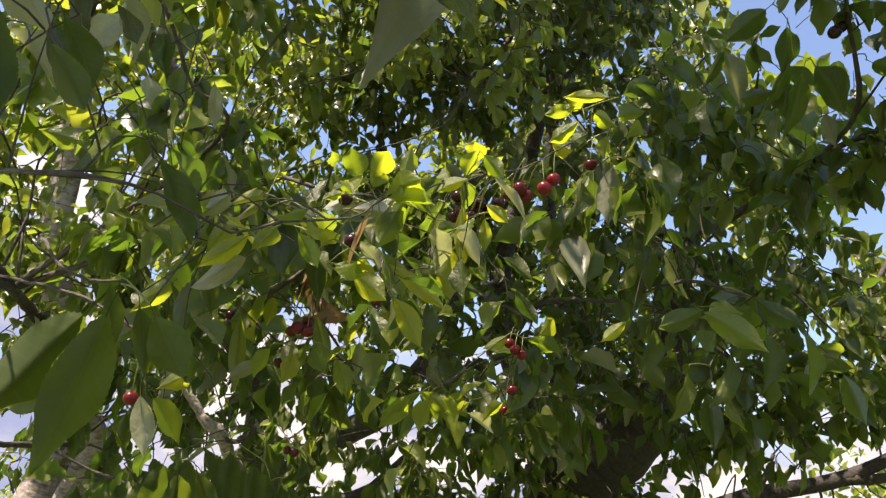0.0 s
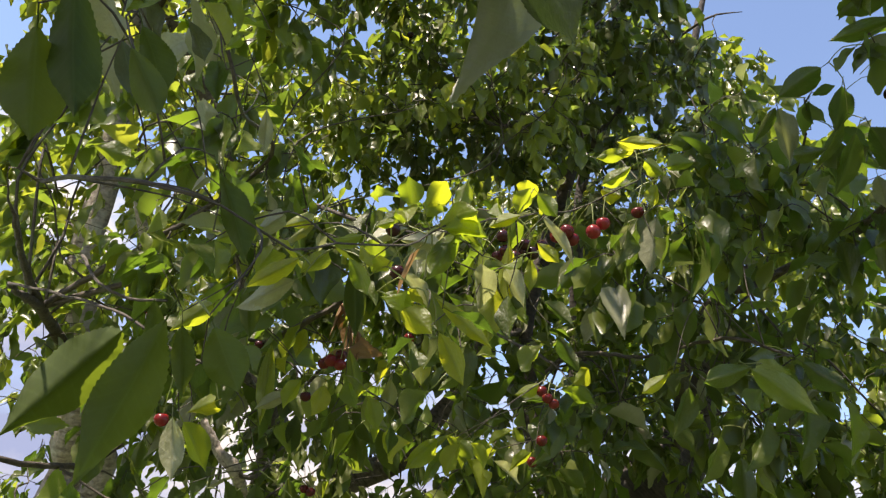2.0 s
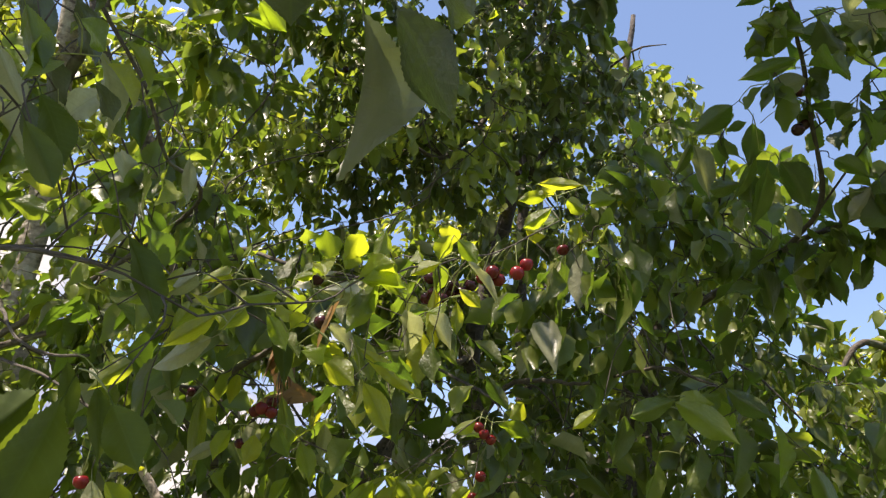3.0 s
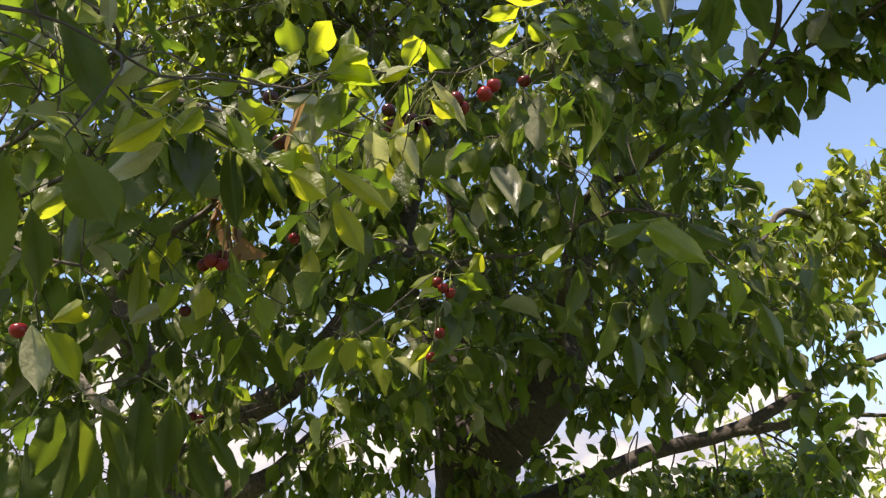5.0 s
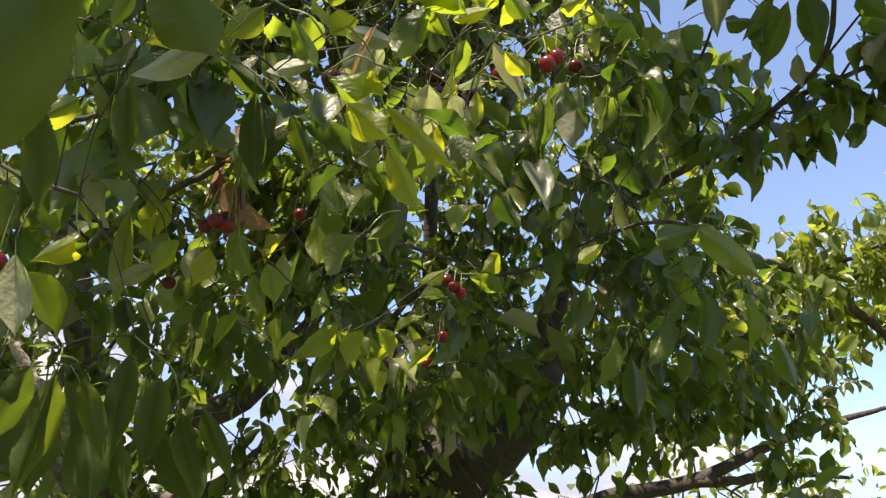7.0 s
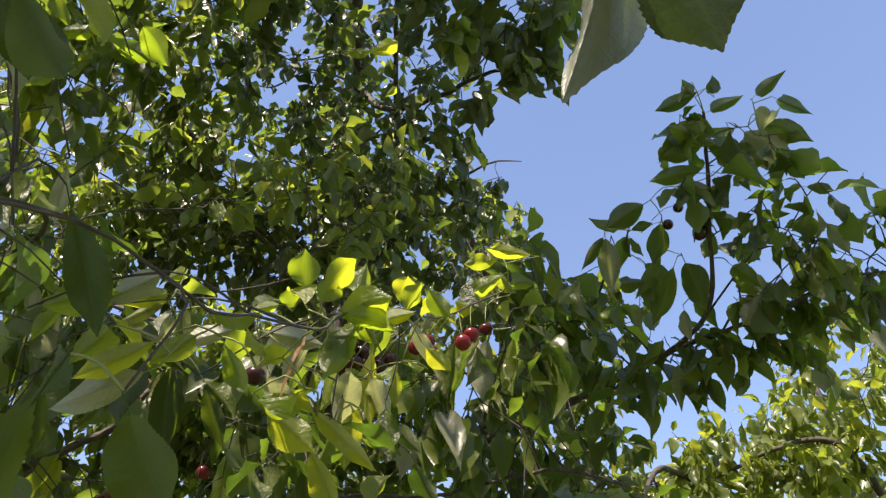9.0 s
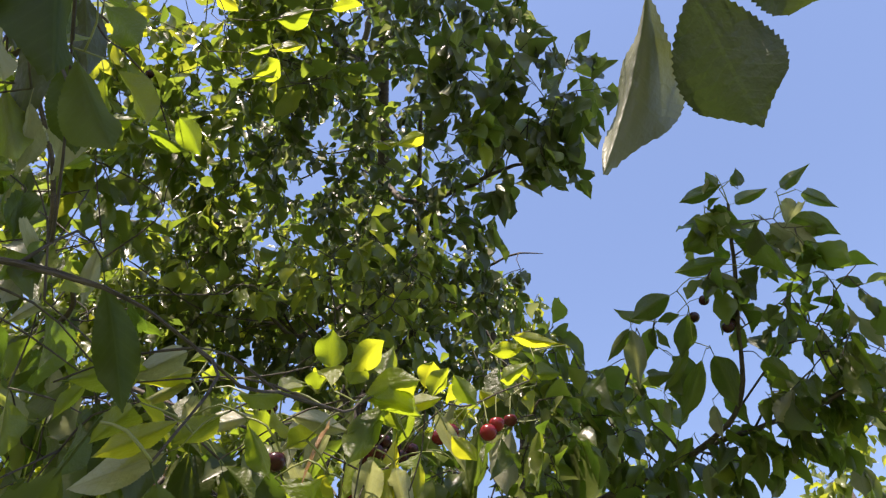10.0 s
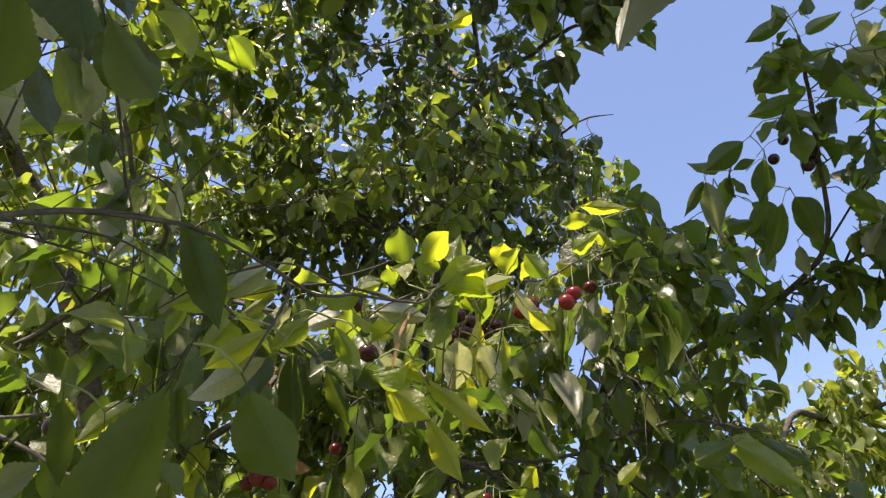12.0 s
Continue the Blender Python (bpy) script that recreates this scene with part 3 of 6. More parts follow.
LIMB_ROWS.append(("right", "limb", [
    (2.45, 2.33, 2.2, 0.03),
    (2.1, 2.05, 2.52, 0.016),
    (1.8, 1.88, 2.66, 0.011),
    (1.67, 1.98, 2.7, 0.008),
    (1.53, 2.21, 2.66, 0.004),
]))
# two limbs added to carry the unseen clumps that cast shade
LIMB_ROWS.append(("pale", "limb", [
    (-1.238, 1.892, 3.592, 0.026),
    (-1.25, 1.5, 3.75, 0.018),
    (-1.1, 0.7, 3.75, 0.012),
    (-0.7, 0.1, 3.8, 0.006),
]))
LIMB_ROWS.append(("main", "limb", [
    (0.028, 1.2, 4.024, 0.012),
    (0.1, 2.2, 4.5, 0.01),
    (0.3, 1.6, 4.8, 0.006),
    (0, 1.2, 4.7, 0.003),
]))
LIMB_ROWS.append(("pale", "branch", [
    (-0.987, 1.699, 2.261, 0.008),
    (-0.37, 1.331, 2.291, 0.004),
    (-0.289, 1.165, 2.27, 0.004),
    (-0.178, 1.124, 2.225, 0.003),
    (-0.092, 1.14, 2.222, 0.002),
]))
LIMB_ROWS.append(("pale", "branch", [
    (-0.987, 1.699, 2.261, 0.008),
    (-0.403, 1.205, 2.345, 0.004),
    (-0.38, 1.016, 2.336, 0.003),
    (-0.39, 0.924, 2.379, 0.003),
    (-0.467, 0.773, 2.492, 0.003),
    (-0.551, 0.759, 2.715, 0.002),
]))
LOW_LEFT = [
    (-0.526, 1.547, 1.812, 0.137, 0.187, 0.122, 7, 0.076),
    (-0.703, 1.795, 2.034, 0.126, 0.234, 0.161, 10, 0.076),
    (-0.496, 1.303, 2.105, 0.109, 0.188, 0.134, 6, 0.076),
    (-0.408, 1.551, 2.147, 0.154, 0.232, 0.144, 10, 0.076),
    (-0.264, 1.519, 2.064, 0.119, 0.184, 0.098, 3, 0.076),
    (-0.336, 1.105, 2.145, 0.108, 0.14, 0.095, 3, 0.076),
    (-0.223, 1.079, 2.178, 0.101, 0.14, 0.095, 3, 0.076),
    (-0.114, 1.19, 2.153, 0.088, 0.141, 0.1, 3, 0.076),
    (-0.367, 2.179, 2.087, 0.145, 0.275, 0.145, 6, 0.062),
    (-0.708, 2.402, 1.907, 0.242, 0.276, 0.148, 4, 0.062),
    (-0.543, 2.429, 2.303, 0.266, 0.278, 0.162, 16, 0.062),
]
CENTRE_a = [
    (0.251, 1.956, 2.083, 0.146, 0.184, 0.101, 5, 0.076),
    (0.223, 2.572, 2.064, 0.122, 0.187, 0.125, 6, 0.062),
    (0.43, 2.772, 1.943, 0.148, 0.142, 0.104, 13, 0.062),
    (0.464, 2.528, 2.111, 0.156, 0.142, 0.1, 2, 0.062),
    (-0.041, 1.685, 2.137, 0.137, 0.231, 0.131, 7, 0.076),
    (0.17, 1.567, 2.109, 0.128, 0.184, 0.095, 4, 0.076),
    (0.199, 1.695, 2.064, 0.125, 0.185, 0.109, 6, 0.076),
    (0.037, 2.317, 2.182, 0.145, 0.279, 0.179, 19, 0.062),
    (0.212, 2.829, 1.985, 0.302, 0.281, 0.184, 16, 0.062),
    (0.388, 2.072, 2.164, 0.159, 0.234, 0.156, 8, 0.062),
    (0.255, 1.209, 2.278, 0.105, 0.141, 0.1, 5, 0.076),
    (0.277, 1.061, 2.236, 0.084, 0.139, 0.082, 3, 0.076),
]
CENTRE_b = [
    (0.039, 2.924, 3.038, 0.296, 0.379, 0.28, 62, 0.062),
    (0.494, 2.329, 2.797, 0.201, 0.287, 0.233, 37, 0.062),
    (-0.26, 2.776, 2.942, 0.276, 0.379, 0.283, 59, 0.062),
    (-0.295, 2.676, 2.434, 0.171, 0.28, 0.184, 13, 0.062),
    (-0.17, 3.379, 2.065, 0.251, 0.37, 0.218, 13, 0.062),
    (-0.051, 3.206, 1.936, 0.318, 0.367, 0.189, 15, 0.062),
    (0.394, 2.427, 2.598, 0.165, 0.281, 0.193, 17, 0.062),
]
CENTRE = CENTRE_a + CENTRE_b
RIGHT_SIDE_a = [
    (0.575, 1.73, 2.397, 0.194, 0.28, 0.186, 24, 0.062),
    (0.633, 1.584, 2.218, 0.148, 0.232, 0.145, 8, 0.076),
    (0.984, 2.039, 2.601, 0.176, 0.282, 0.201, 32, 0.062),
    (0.702, 1.918, 2.196, 0.218, 0.278, 0.166, 28, 0.062),
    (0.97, 1.859, 2.27, 0.178, 0.281, 0.193, 31, 0.062),
    (1.098, 2.294, 2.254, 0.283, 0.277, 0.152, 27, 0.062),
    (1.379, 2.26, 2.269, 0.151, 0.28, 0.183, 24, 0.062),
    (0.641, 1.701, 2.693, 0.111, 0.233, 0.151, 13, 0.062),
    (0.613, 1.292, 2.385, 0.089, 0.139, 0.081, 3, 0.055),
    (0.68, 1.181, 2.373, 0.065, 0.138, 0.079, 2, 0.05),
    (0.551, 1.257, 2.475, 0.099, 0.139, 0.081, 2, 0.055),
    (0.373, 1.359, 2.287, 0.109, 0.186, 0.115, 6, 0.062),
]
RIGHT_SIDE_b = [
    (0.736, 2.348, 2.209, 0.184, 0.276, 0.152, 15, 0.062),
    (1.432, 3.169, 1.946, 0.437, 0.278, 0.141, 25, 0.062),
    (0.941, 3.33, 1.939, 0.205, 0.276, 0.148, 10, 0.062),
    (0.698, 2.988, 2.016, 0.164, 0.187, 0.124, 9, 0.062),
    (0.65, 2.106, 2.033, 0.088, 0.184, 0.101, 5, 0.062),
    (0.819, 2.06, 2.098, 0.144, 0.184, 0.101, 9, 0.062),
    (1.118, 2.114, 2.21, 0.152, 0.185, 0.107, 9, 0.062),
    (1.288, 2.145, 2.1, 0.077, 0.185, 0.107, 2, 0.062),
    (0.908, 2.667, 1.951, 0.163, 0.184, 0.1, 8, 0.062),
    (0.971, 1.733, 1.814, 0.046, 0.097, 0.083, 2, 0.076),
]
RIGHT_SIDE = RIGHT_SIDE_a + RIGHT_SIDE_b
RIGHT_EDGE = [
    (0.374, 1.162, 2.492, 0.049, 0.064, 0.049, 5, 0.058),
    (0.456, 1.198, 2.479, 0.056, 0.073, 0.056, 6, 0.058),
    (0.54, 1.236, 2.453, 0.058, 0.076, 0.058, 6, 0.058),
    (0.507, 1.322, 2.465, 0.066, 0.085, 0.066, 6, 0.058),
    (0.626, 1.327, 2.444, 0.057, 0.074, 0.057, 5, 0.058),
    (0.578, 1.381, 2.417, 0.068, 0.088, 0.068, 6, 0.058),
    (0.413, 1.292, 2.485, 0.053, 0.069, 0.053, 4, 0.058),
]
FAR_RIGHT = [
    (1.479, 2.339, 2.563, 0.165, 0.285, 0.219, 47, 0.062),
    (1.525, 2.253, 2.745, 0.11, 0.187, 0.128, 13, 0.062),
    (1.67, 2.174, 2.803, 0.189, 0.243, 0.213, 35, 0.062),
    (1.773, 1.946, 2.703, 0.24, 0.258, 0.233, 68, 0.062),
    (1.773, 2.508, 2.678, 0.255, 0.248, 0.209, 51, 0.062),
    (2.087, 2.207, 2.568, 0.24, 0.257, 0.231, 66, 0.062),
    (1.804, 1.693, 2.831, 0.116, 0.168, 0.155, 14, 0.062),
    (1.544, 2.662, 2.763, 0.188, 0.242, 0.211, 26, 0.062),
    (2.45, 2.3, 3.15, 0.4, 0.4, 0.3, 60, 0.065),
    (2.75, 2.55, 2.75, 0.4, 0.35, 0.3, 55, 0.065),
    (2.25, 2.5, 2.9, 0.35, 0.35, 0.3, 50, 0.065),
]
RIGHT_SPRAY_a = [
    (0.537, 0.839, 2.467, 0.052, 0.064, 0.068, 2, 0.06),
    (0.581, 0.887, 2.41, 0.061, 0.075, 0.08, 4, 0.06),
    (0.648, 0.897, 2.405, 0.062, 0.075, 0.081, 5, 0.06),
    (0.692, 0.952, 2.383, 0.096, 0.093, 0.097, 11, 0.06),
    (0.767, 0.903, 2.399, 0.081, 0.094, 0.1, 11, 0.06),
    (0.696, 1.011, 2.33, 0.088, 0.09, 0.094, 8, 0.06),
    (0.63, 1.131, 2.317, 0.081, 0.074, 0.077, 4, 0.06),
    (0.661, 1.34, 2.399, 0.075, 0.075, 0.078, 3, 0.05),
    (0.911, 1.079, 2.401, 0.084, 0.105, 0.114, 6, 0.06),
    (0.492, 0.837, 2.485, 0.036, 0.047, 0.051, 2, 0.06),
    (0.505, 0.897, 2.428, 0.047, 0.05, 0.052, 2, 0.06),
    (0.554, 0.793, 2.475, 0.049, 0.048, 0.049, 2, 0.06),
]
RIGHT_SPRAY_b = [
    (0.435, 0.979, 2.409, 0.035, 0.041, 0.043, 2, 0.06),
    (0.675, 0.847, 2.439, 0.052, 0.059, 0.063, 2, 0.06),
]
RIGHT_SPRAY = RIGHT_SPRAY_a + RIGHT_SPRAY_b
CROWN_a = [
    (0.408, 1.035, 3.167, 0.125, 0.165, 0.175, 14, 0.076),
    (0.418, 1.12, 3.02, 0.077, 0.088, 0.094, 3, 0.076),
    (0.461, 1.507, 3.011, 0.091, 0.112, 0.12, 7, 0.058),
    (-0.043, 1.238, 3.63, 0.289, 0.3, 0.343, 106, 0.058),
    (-0.03, 1.655, 3.569, 0.299, 0.302, 0.344, 97, 0.058),
    (0.209, 1.054, 3.194, 0.17, 0.182, 0.212, 20, 0.076),
    (0.342, 1.105, 3.059, 0.128, 0.144, 0.169, 11, 0.076),
    (0.272, 1.363, 3.202, 0.161, 0.171, 0.206, 21, 0.058),
    (0.343, 1.567, 3.158, 0.152, 0.148, 0.17, 19, 0.058),
    (0.444, 1.601, 3.106, 0.093, 0.102, 0.123, 5, 0.058),
    (0.381, 2.034, 3.308, 0.287, 0.222, 0.252, 61, 0.058),
    (0.635, 1.862, 3.118, 0.135, 0.138, 0.165, 14, 0.058),
]
CROWN_b = [
    (0.065, 2.081, 3.225, 0.212, 0.22, 0.255, 47, 0.058),
    (-0.268, 1.944, 3.413, 0.114, 0.17, 0.206, 11, 0.058),
    (-0.213, 2.006, 3.097, 0.209, 0.214, 0.251, 39, 0.058),
    (0.209, 1.934, 2.916, 0.298, 0.205, 0.242, 40, 0.058),
    (0.287, 1.253, 2.451, 0.096, 0.101, 0.123, 3, 0.058),
    (0.547, 1.432, 2.57, 0.093, 0.098, 0.121, 3, 0.055),
    (-0.153, 0.894, 3.917, 0.392, 0.295, 0.336, 88, 0.058),
    (0.251, 0.937, 3.527, 0.175, 0.183, 0.212, 32, 0.058),
    (-0.257, 1.519, 3.602, 0.188, 0.216, 0.253, 32, 0.058),
    (-0.398, 1.758, 3.33, 0.18, 0.207, 0.248, 26, 0.058),
    (-0.257, 1.978, 3.257, 0.187, 0.203, 0.246, 25, 0.058),
    (-0.559, 1.611, 3.354, 0.133, 0.207, 0.25, 17, 0.058),
]
CROWN_c = [
    (0.252, 1.805, 3.385, 0.18, 0.218, 0.254, 28, 0.058),
]
CROWN = CROWN_a + CROWN_b + CROWN_c
LEFT_CLOSE = [
    (-0.421, 0.735, 2.382, 0.046, 0.092, 0.096, 3, 0.076),
    (-0.553, 0.784, 2.697, 0.072, 0.101, 0.11, 5, 0.076),
    (-0.453, 1.058, 2.466, 0.087, 0.108, 0.127, 3, 0.076),
    (-0.355, 1.245, 2.428, 0.117, 0.106, 0.125, 4, 0.076),
    (-0.436, 1.164, 2.318, 0.07, 0.103, 0.124, 2, 0.076),
    (-0.353, 0.949, 2.275, 0.052, 0.087, 0.093, 2, 0.076),
    (-0.266, 1.029, 2.175, 0.064, 0.077, 0.082, 2, 0.076),
    (-0.287, 1.056, 2.09, 0.051, 0.073, 0.079, 2, 0.076),
    (-0.176, 1.111, 2.208, 0.064, 0.073, 0.078, 2, 0.076),
    (-0.598, 0.989, 3.001, 0.087, 0.131, 0.14, 8, 0.066),
    (-0.564, 1.141, 2.687, 0.078, 0.118, 0.133, 5, 0.066),
    (-0.54, 1.233, 2.995, 0.074, 0.114, 0.13, 3, 0.066),
]
LEFT_BACK_a = [
    (-0.727, 1.133, 2.502, 0.108, 0.184, 0.134, 6, 0.076),
    (-0.574, 1.179, 2.426, 0.108, 0.18, 0.117, 4, 0.076),
    (-1.02, 1.708, 2.464, 0.136, 0.186, 0.143, 11, 0.062),
    (-0.605, 1.379, 2.262, 0.127, 0.18, 0.115, 5, 0.076),
    (-0.634, 1.847, 3.084, 0.15, 0.269, 0.167, 11, 0.062),
    (-0.701, 1.641, 3.039, 0.136, 0.271, 0.177, 14, 0.062),
    (-0.87, 1.536, 2.585, 0.141, 0.185, 0.139, 6, 0.076),
    (-0.628, 1.525, 2.625, 0.116, 0.183, 0.131, 7, 0.076),
    (-0.705, 2.555, 3.452, 0.227, 0.275, 0.199, 31, 0.062),
    (-0.4, 2.108, 3.25, 0.208, 0.279, 0.219, 37, 0.062),
    (-0.13, 2.153, 3.186, 0.208, 0.282, 0.231, 21, 0.062),
    (0.126, 2.047, 3.191, 0.2, 0.29, 0.265, 24, 0.062),
]
LEFT_BACK_b = [
    (0.294, 1.945, 3.395, 0.163, 0.273, 0.191, 11, 0.062),
    (0.552, 2.039, 3.451, 0.17, 0.274, 0.194, 25, 0.062),
    (0.8, 2.066, 3.419, 0.151, 0.268, 0.164, 11, 0.062),
    (0.568, 1.773, 2.888, 0.166, 0.228, 0.159, 15, 0.062),
    (0.696, 1.654, 2.694, 0.122, 0.182, 0.126, 11, 0.062),
    (-0.772, 2.325, 3.028, 0.216, 0.272, 0.187, 25, 0.062),
    (-0.4, 2.316, 3.072, 0.196, 0.269, 0.166, 14, 0.062),
    (-0.287, 1.356, 2.117, 0.147, 0.179, 0.108, 3, 0.076),
    (-0.524, 1.439, 2.155, 0.116, 0.179, 0.11, 3, 0.076),
    (-0.192, 1.965, 3.532, 0.227, 0.27, 0.174, 8, 0.062),
]
LEFT_BACK = LEFT_BACK_a + LEFT_BACK_b
# mostly unseen leaf clumps, added overhead to keep sun off the leaves below
SHADE_CANOPY_a = [
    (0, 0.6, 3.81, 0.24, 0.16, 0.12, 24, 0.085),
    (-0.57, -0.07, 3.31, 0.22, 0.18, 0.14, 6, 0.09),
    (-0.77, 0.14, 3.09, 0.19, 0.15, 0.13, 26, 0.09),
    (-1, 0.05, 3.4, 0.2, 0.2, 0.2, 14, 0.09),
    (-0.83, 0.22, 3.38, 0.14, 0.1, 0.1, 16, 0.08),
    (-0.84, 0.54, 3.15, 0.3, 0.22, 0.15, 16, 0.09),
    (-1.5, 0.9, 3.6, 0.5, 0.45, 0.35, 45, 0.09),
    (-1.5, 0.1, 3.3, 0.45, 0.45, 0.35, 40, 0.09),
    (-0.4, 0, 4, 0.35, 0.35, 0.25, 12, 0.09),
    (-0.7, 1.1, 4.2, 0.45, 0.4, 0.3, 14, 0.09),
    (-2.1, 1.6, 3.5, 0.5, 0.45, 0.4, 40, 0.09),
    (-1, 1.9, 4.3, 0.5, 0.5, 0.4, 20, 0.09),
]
SHADE_CANOPY_b = [
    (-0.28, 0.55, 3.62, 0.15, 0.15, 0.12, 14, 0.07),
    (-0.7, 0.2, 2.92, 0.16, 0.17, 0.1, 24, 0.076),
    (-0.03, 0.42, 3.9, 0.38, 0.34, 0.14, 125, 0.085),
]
SHADE_CANOPY = SHADE_CANOPY_a + SHADE_CANOPY_b
BACK_FILL = [
    (-0.923, 3.162, 3.203, 0.603, 0.396, 0.369, 116, 0.062),
    (0.04, 3.193, 3.419, 0.641, 0.4, 0.388, 131, 0.062),
    (0.776, 3.149, 2.868, 0.483, 0.395, 0.369, 93, 0.062),
    (-0.423, 3.313, 2.76, 0.483, 0.385, 0.311, 37, 0.062),
    (0.313, 3.391, 2.427, 0.363, 0.374, 0.24, 19, 0.062),
    (1.274, 2.733, 3.202, 0.296, 0.384, 0.315, 46, 0.062),
    (1.406, 2.933, 2.725, 0.453, 0.385, 0.315, 71, 0.062),
    (-1.188, 3.198, 2.688, 0.341, 0.39, 0.351, 25, 0.062),
    (-1.296, 2.623, 3.704, 0.604, 0.378, 0.32, 74, 0.062),
    (-0.098, 2.569, 3.896, 0.724, 0.378, 0.321, 55, 0.062),
    (0.535, 2.799, 3.513, 0.483, 0.392, 0.372, 93, 0.062),
]
LOW_BACK_a = [
    (-0.743, 1.954, 1.931, 0.122, 0.185, 0.105, 3, 0.076),
    (-0.754, 2.201, 2.12, 0.13, 0.185, 0.105, 5, 0.062),
    (-0.595, 2.305, 2.1, 0.137, 0.184, 0.098, 3, 0.062),
    (-0.489, 2.261, 1.93, 0.088, 0.184, 0.105, 3, 0.062),
    (-0.322, 2.073, 1.823, 0.078, 0.138, 0.077, 2, 0.076),
    (-0.284, 2.136, 2.165, 0.116, 0.184, 0.105, 3, 0.062),
    (-0.087, 2.219, 2.182, 0.107, 0.186, 0.116, 3, 0.062),
    (-0.162, 3.515, 2.251, 0.29, 0.285, 0.215, 9, 0.075),
    (-0.411, 3.235, 2.438, 0.183, 0.279, 0.174, 5, 0.075),
    (0.811, 3.532, 2.007, 0.338, 0.279, 0.165, 18, 0.075),
    (1.343, 3.501, 1.962, 0.386, 0.278, 0.151, 16, 0.075),
    (1.943, 3.424, 2.005, 0.314, 0.279, 0.165, 19, 0.075),
]
LOW_BACK_b = [
    (-1.272, 3.53, 1.963, 0.362, 0.279, 0.16, 9, 0.075),
    (-1.107, 3.339, 2.356, 0.183, 0.277, 0.16, 4, 0.075),
    (0.164, 3.292, 2.189, 0.272, 0.284, 0.206, 9, 0.075),
    (-0.589, 3.625, 2.097, 0.386, 0.286, 0.215, 9, 0.075),
    (0.797, 2.748, 2.287, 0.197, 0.278, 0.163, 17, 0.062),
    (1.421, 2.672, 2.4, 0.295, 0.277, 0.142, 16, 0.062),
    (-1.139, 1.983, 2.366, 0.136, 0.185, 0.142, 10, 0.062),
    (-1.258, 2.277, 2.231, 0.15, 0.187, 0.151, 6, 0.062),
    (-0.995, 2.472, 2.31, 0.236, 0.189, 0.159, 11, 0.062),
    (-0.714, 2.541, 2.201, 0.236, 0.189, 0.159, 9, 0.062),
    (-1.261, 2.778, 2.142, 0.294, 0.185, 0.142, 9, 0.062),
    (-0.965, 1.436, 2.553, 0.085, 0.184, 0.134, 4, 0.076),
]
LOW_BACK_c = [
    (-0.57, 2.18, 1.9, 0.14, 0.2, 0.11, 4, 0.07),
    (-0.45, 2.61, 1.94, 0.15, 0.2, 0.11, 9, 0.07),
    (-0.19, 2.64, 2.02, 0.16, 0.2, 0.12, 10, 0.07),
    (-0.01, 2.85, 1.95, 0.16, 0.2, 0.12, 10, 0.07),
    (-0.31, 2.4, 2.1, 0.13, 0.18, 0.11, 7, 0.07),
    (-0.53, 2.37, 2.05, 0.13, 0.18, 0.11, 7, 0.07),
    (-0.06, 2.5, 2.05, 0.14, 0.18, 0.11, 8, 0.07),
]
LOW_BACK = LOW_BACK_a + LOW_BACK_b + LOW_BACK_c
CROWN_LIME_a = [
    (-0.261, 1.143, 3.502, 0.166, 0.218, 0.255, 33, 0.058),
    (-0.417, 1.376, 3.175, 0.163, 0.183, 0.213, 16, 0.076),
    (-0.488, 1.229, 3.239, 0.107, 0.13, 0.162, 4, 0.076),
    (-0.312, 1.577, 3.189, 0.174, 0.172, 0.206, 20, 0.058),
    (-0.454, 1.617, 2.94, 0.155, 0.142, 0.167, 9, 0.076),
    (-0.145, 1.223, 3.285, 0.125, 0.137, 0.165, 9, 0.058),
    (0.155, 1.076, 2.936, 0.09, 0.072, 0.083, 2, 0.076),
    (0.017, 1.577, 2.978, 0.125, 0.132, 0.162, 6, 0.058),
    (-0.485, 1.286, 2.853, 0.089, 0.109, 0.118, 4, 0.076),
    (-0.202, 1.138, 3.155, 0.1, 0.113, 0.12, 5, 0.076),
    (-0.484, 1.329, 2.79, 0.073, 0.137, 0.095, 3, 0.076),
    (-0.559, 2.063, 3.11, 0.163, 0.269, 0.171, 18, 0.058),
]
CROWN_LIME_b = [
    (-0.244, 1.986, 3.277, 0.163, 0.269, 0.171, 15, 0.058),
    (-0.111, 1.847, 4.084, 0.235, 0.237, 0.263, 19, 0.058),
    (0.165, 2.117, 3.811, 0.274, 0.24, 0.263, 38, 0.058),
    (-0.236, 1.989, 3.881, 0.17, 0.204, 0.247, 17, 0.058),
    (0.255, 1.759, 3.929, 0.189, 0.221, 0.256, 11, 0.058),
    (-1.096, 1.925, 2.258, 0.144, 0.183, 0.14, 19, 0.058),
    (-0.835, 1.868, 2.385, 0.172, 0.181, 0.132, 18, 0.058),
    (-0.954, 1.471, 2.467, 0.097, 0.179, 0.123, 5, 0.076),
    (-0.976, 1.503, 2.816, 0.136, 0.184, 0.145, 17, 0.058),
    (-0.853, 2.32, 2.191, 0.166, 0.183, 0.141, 20, 0.058),
]
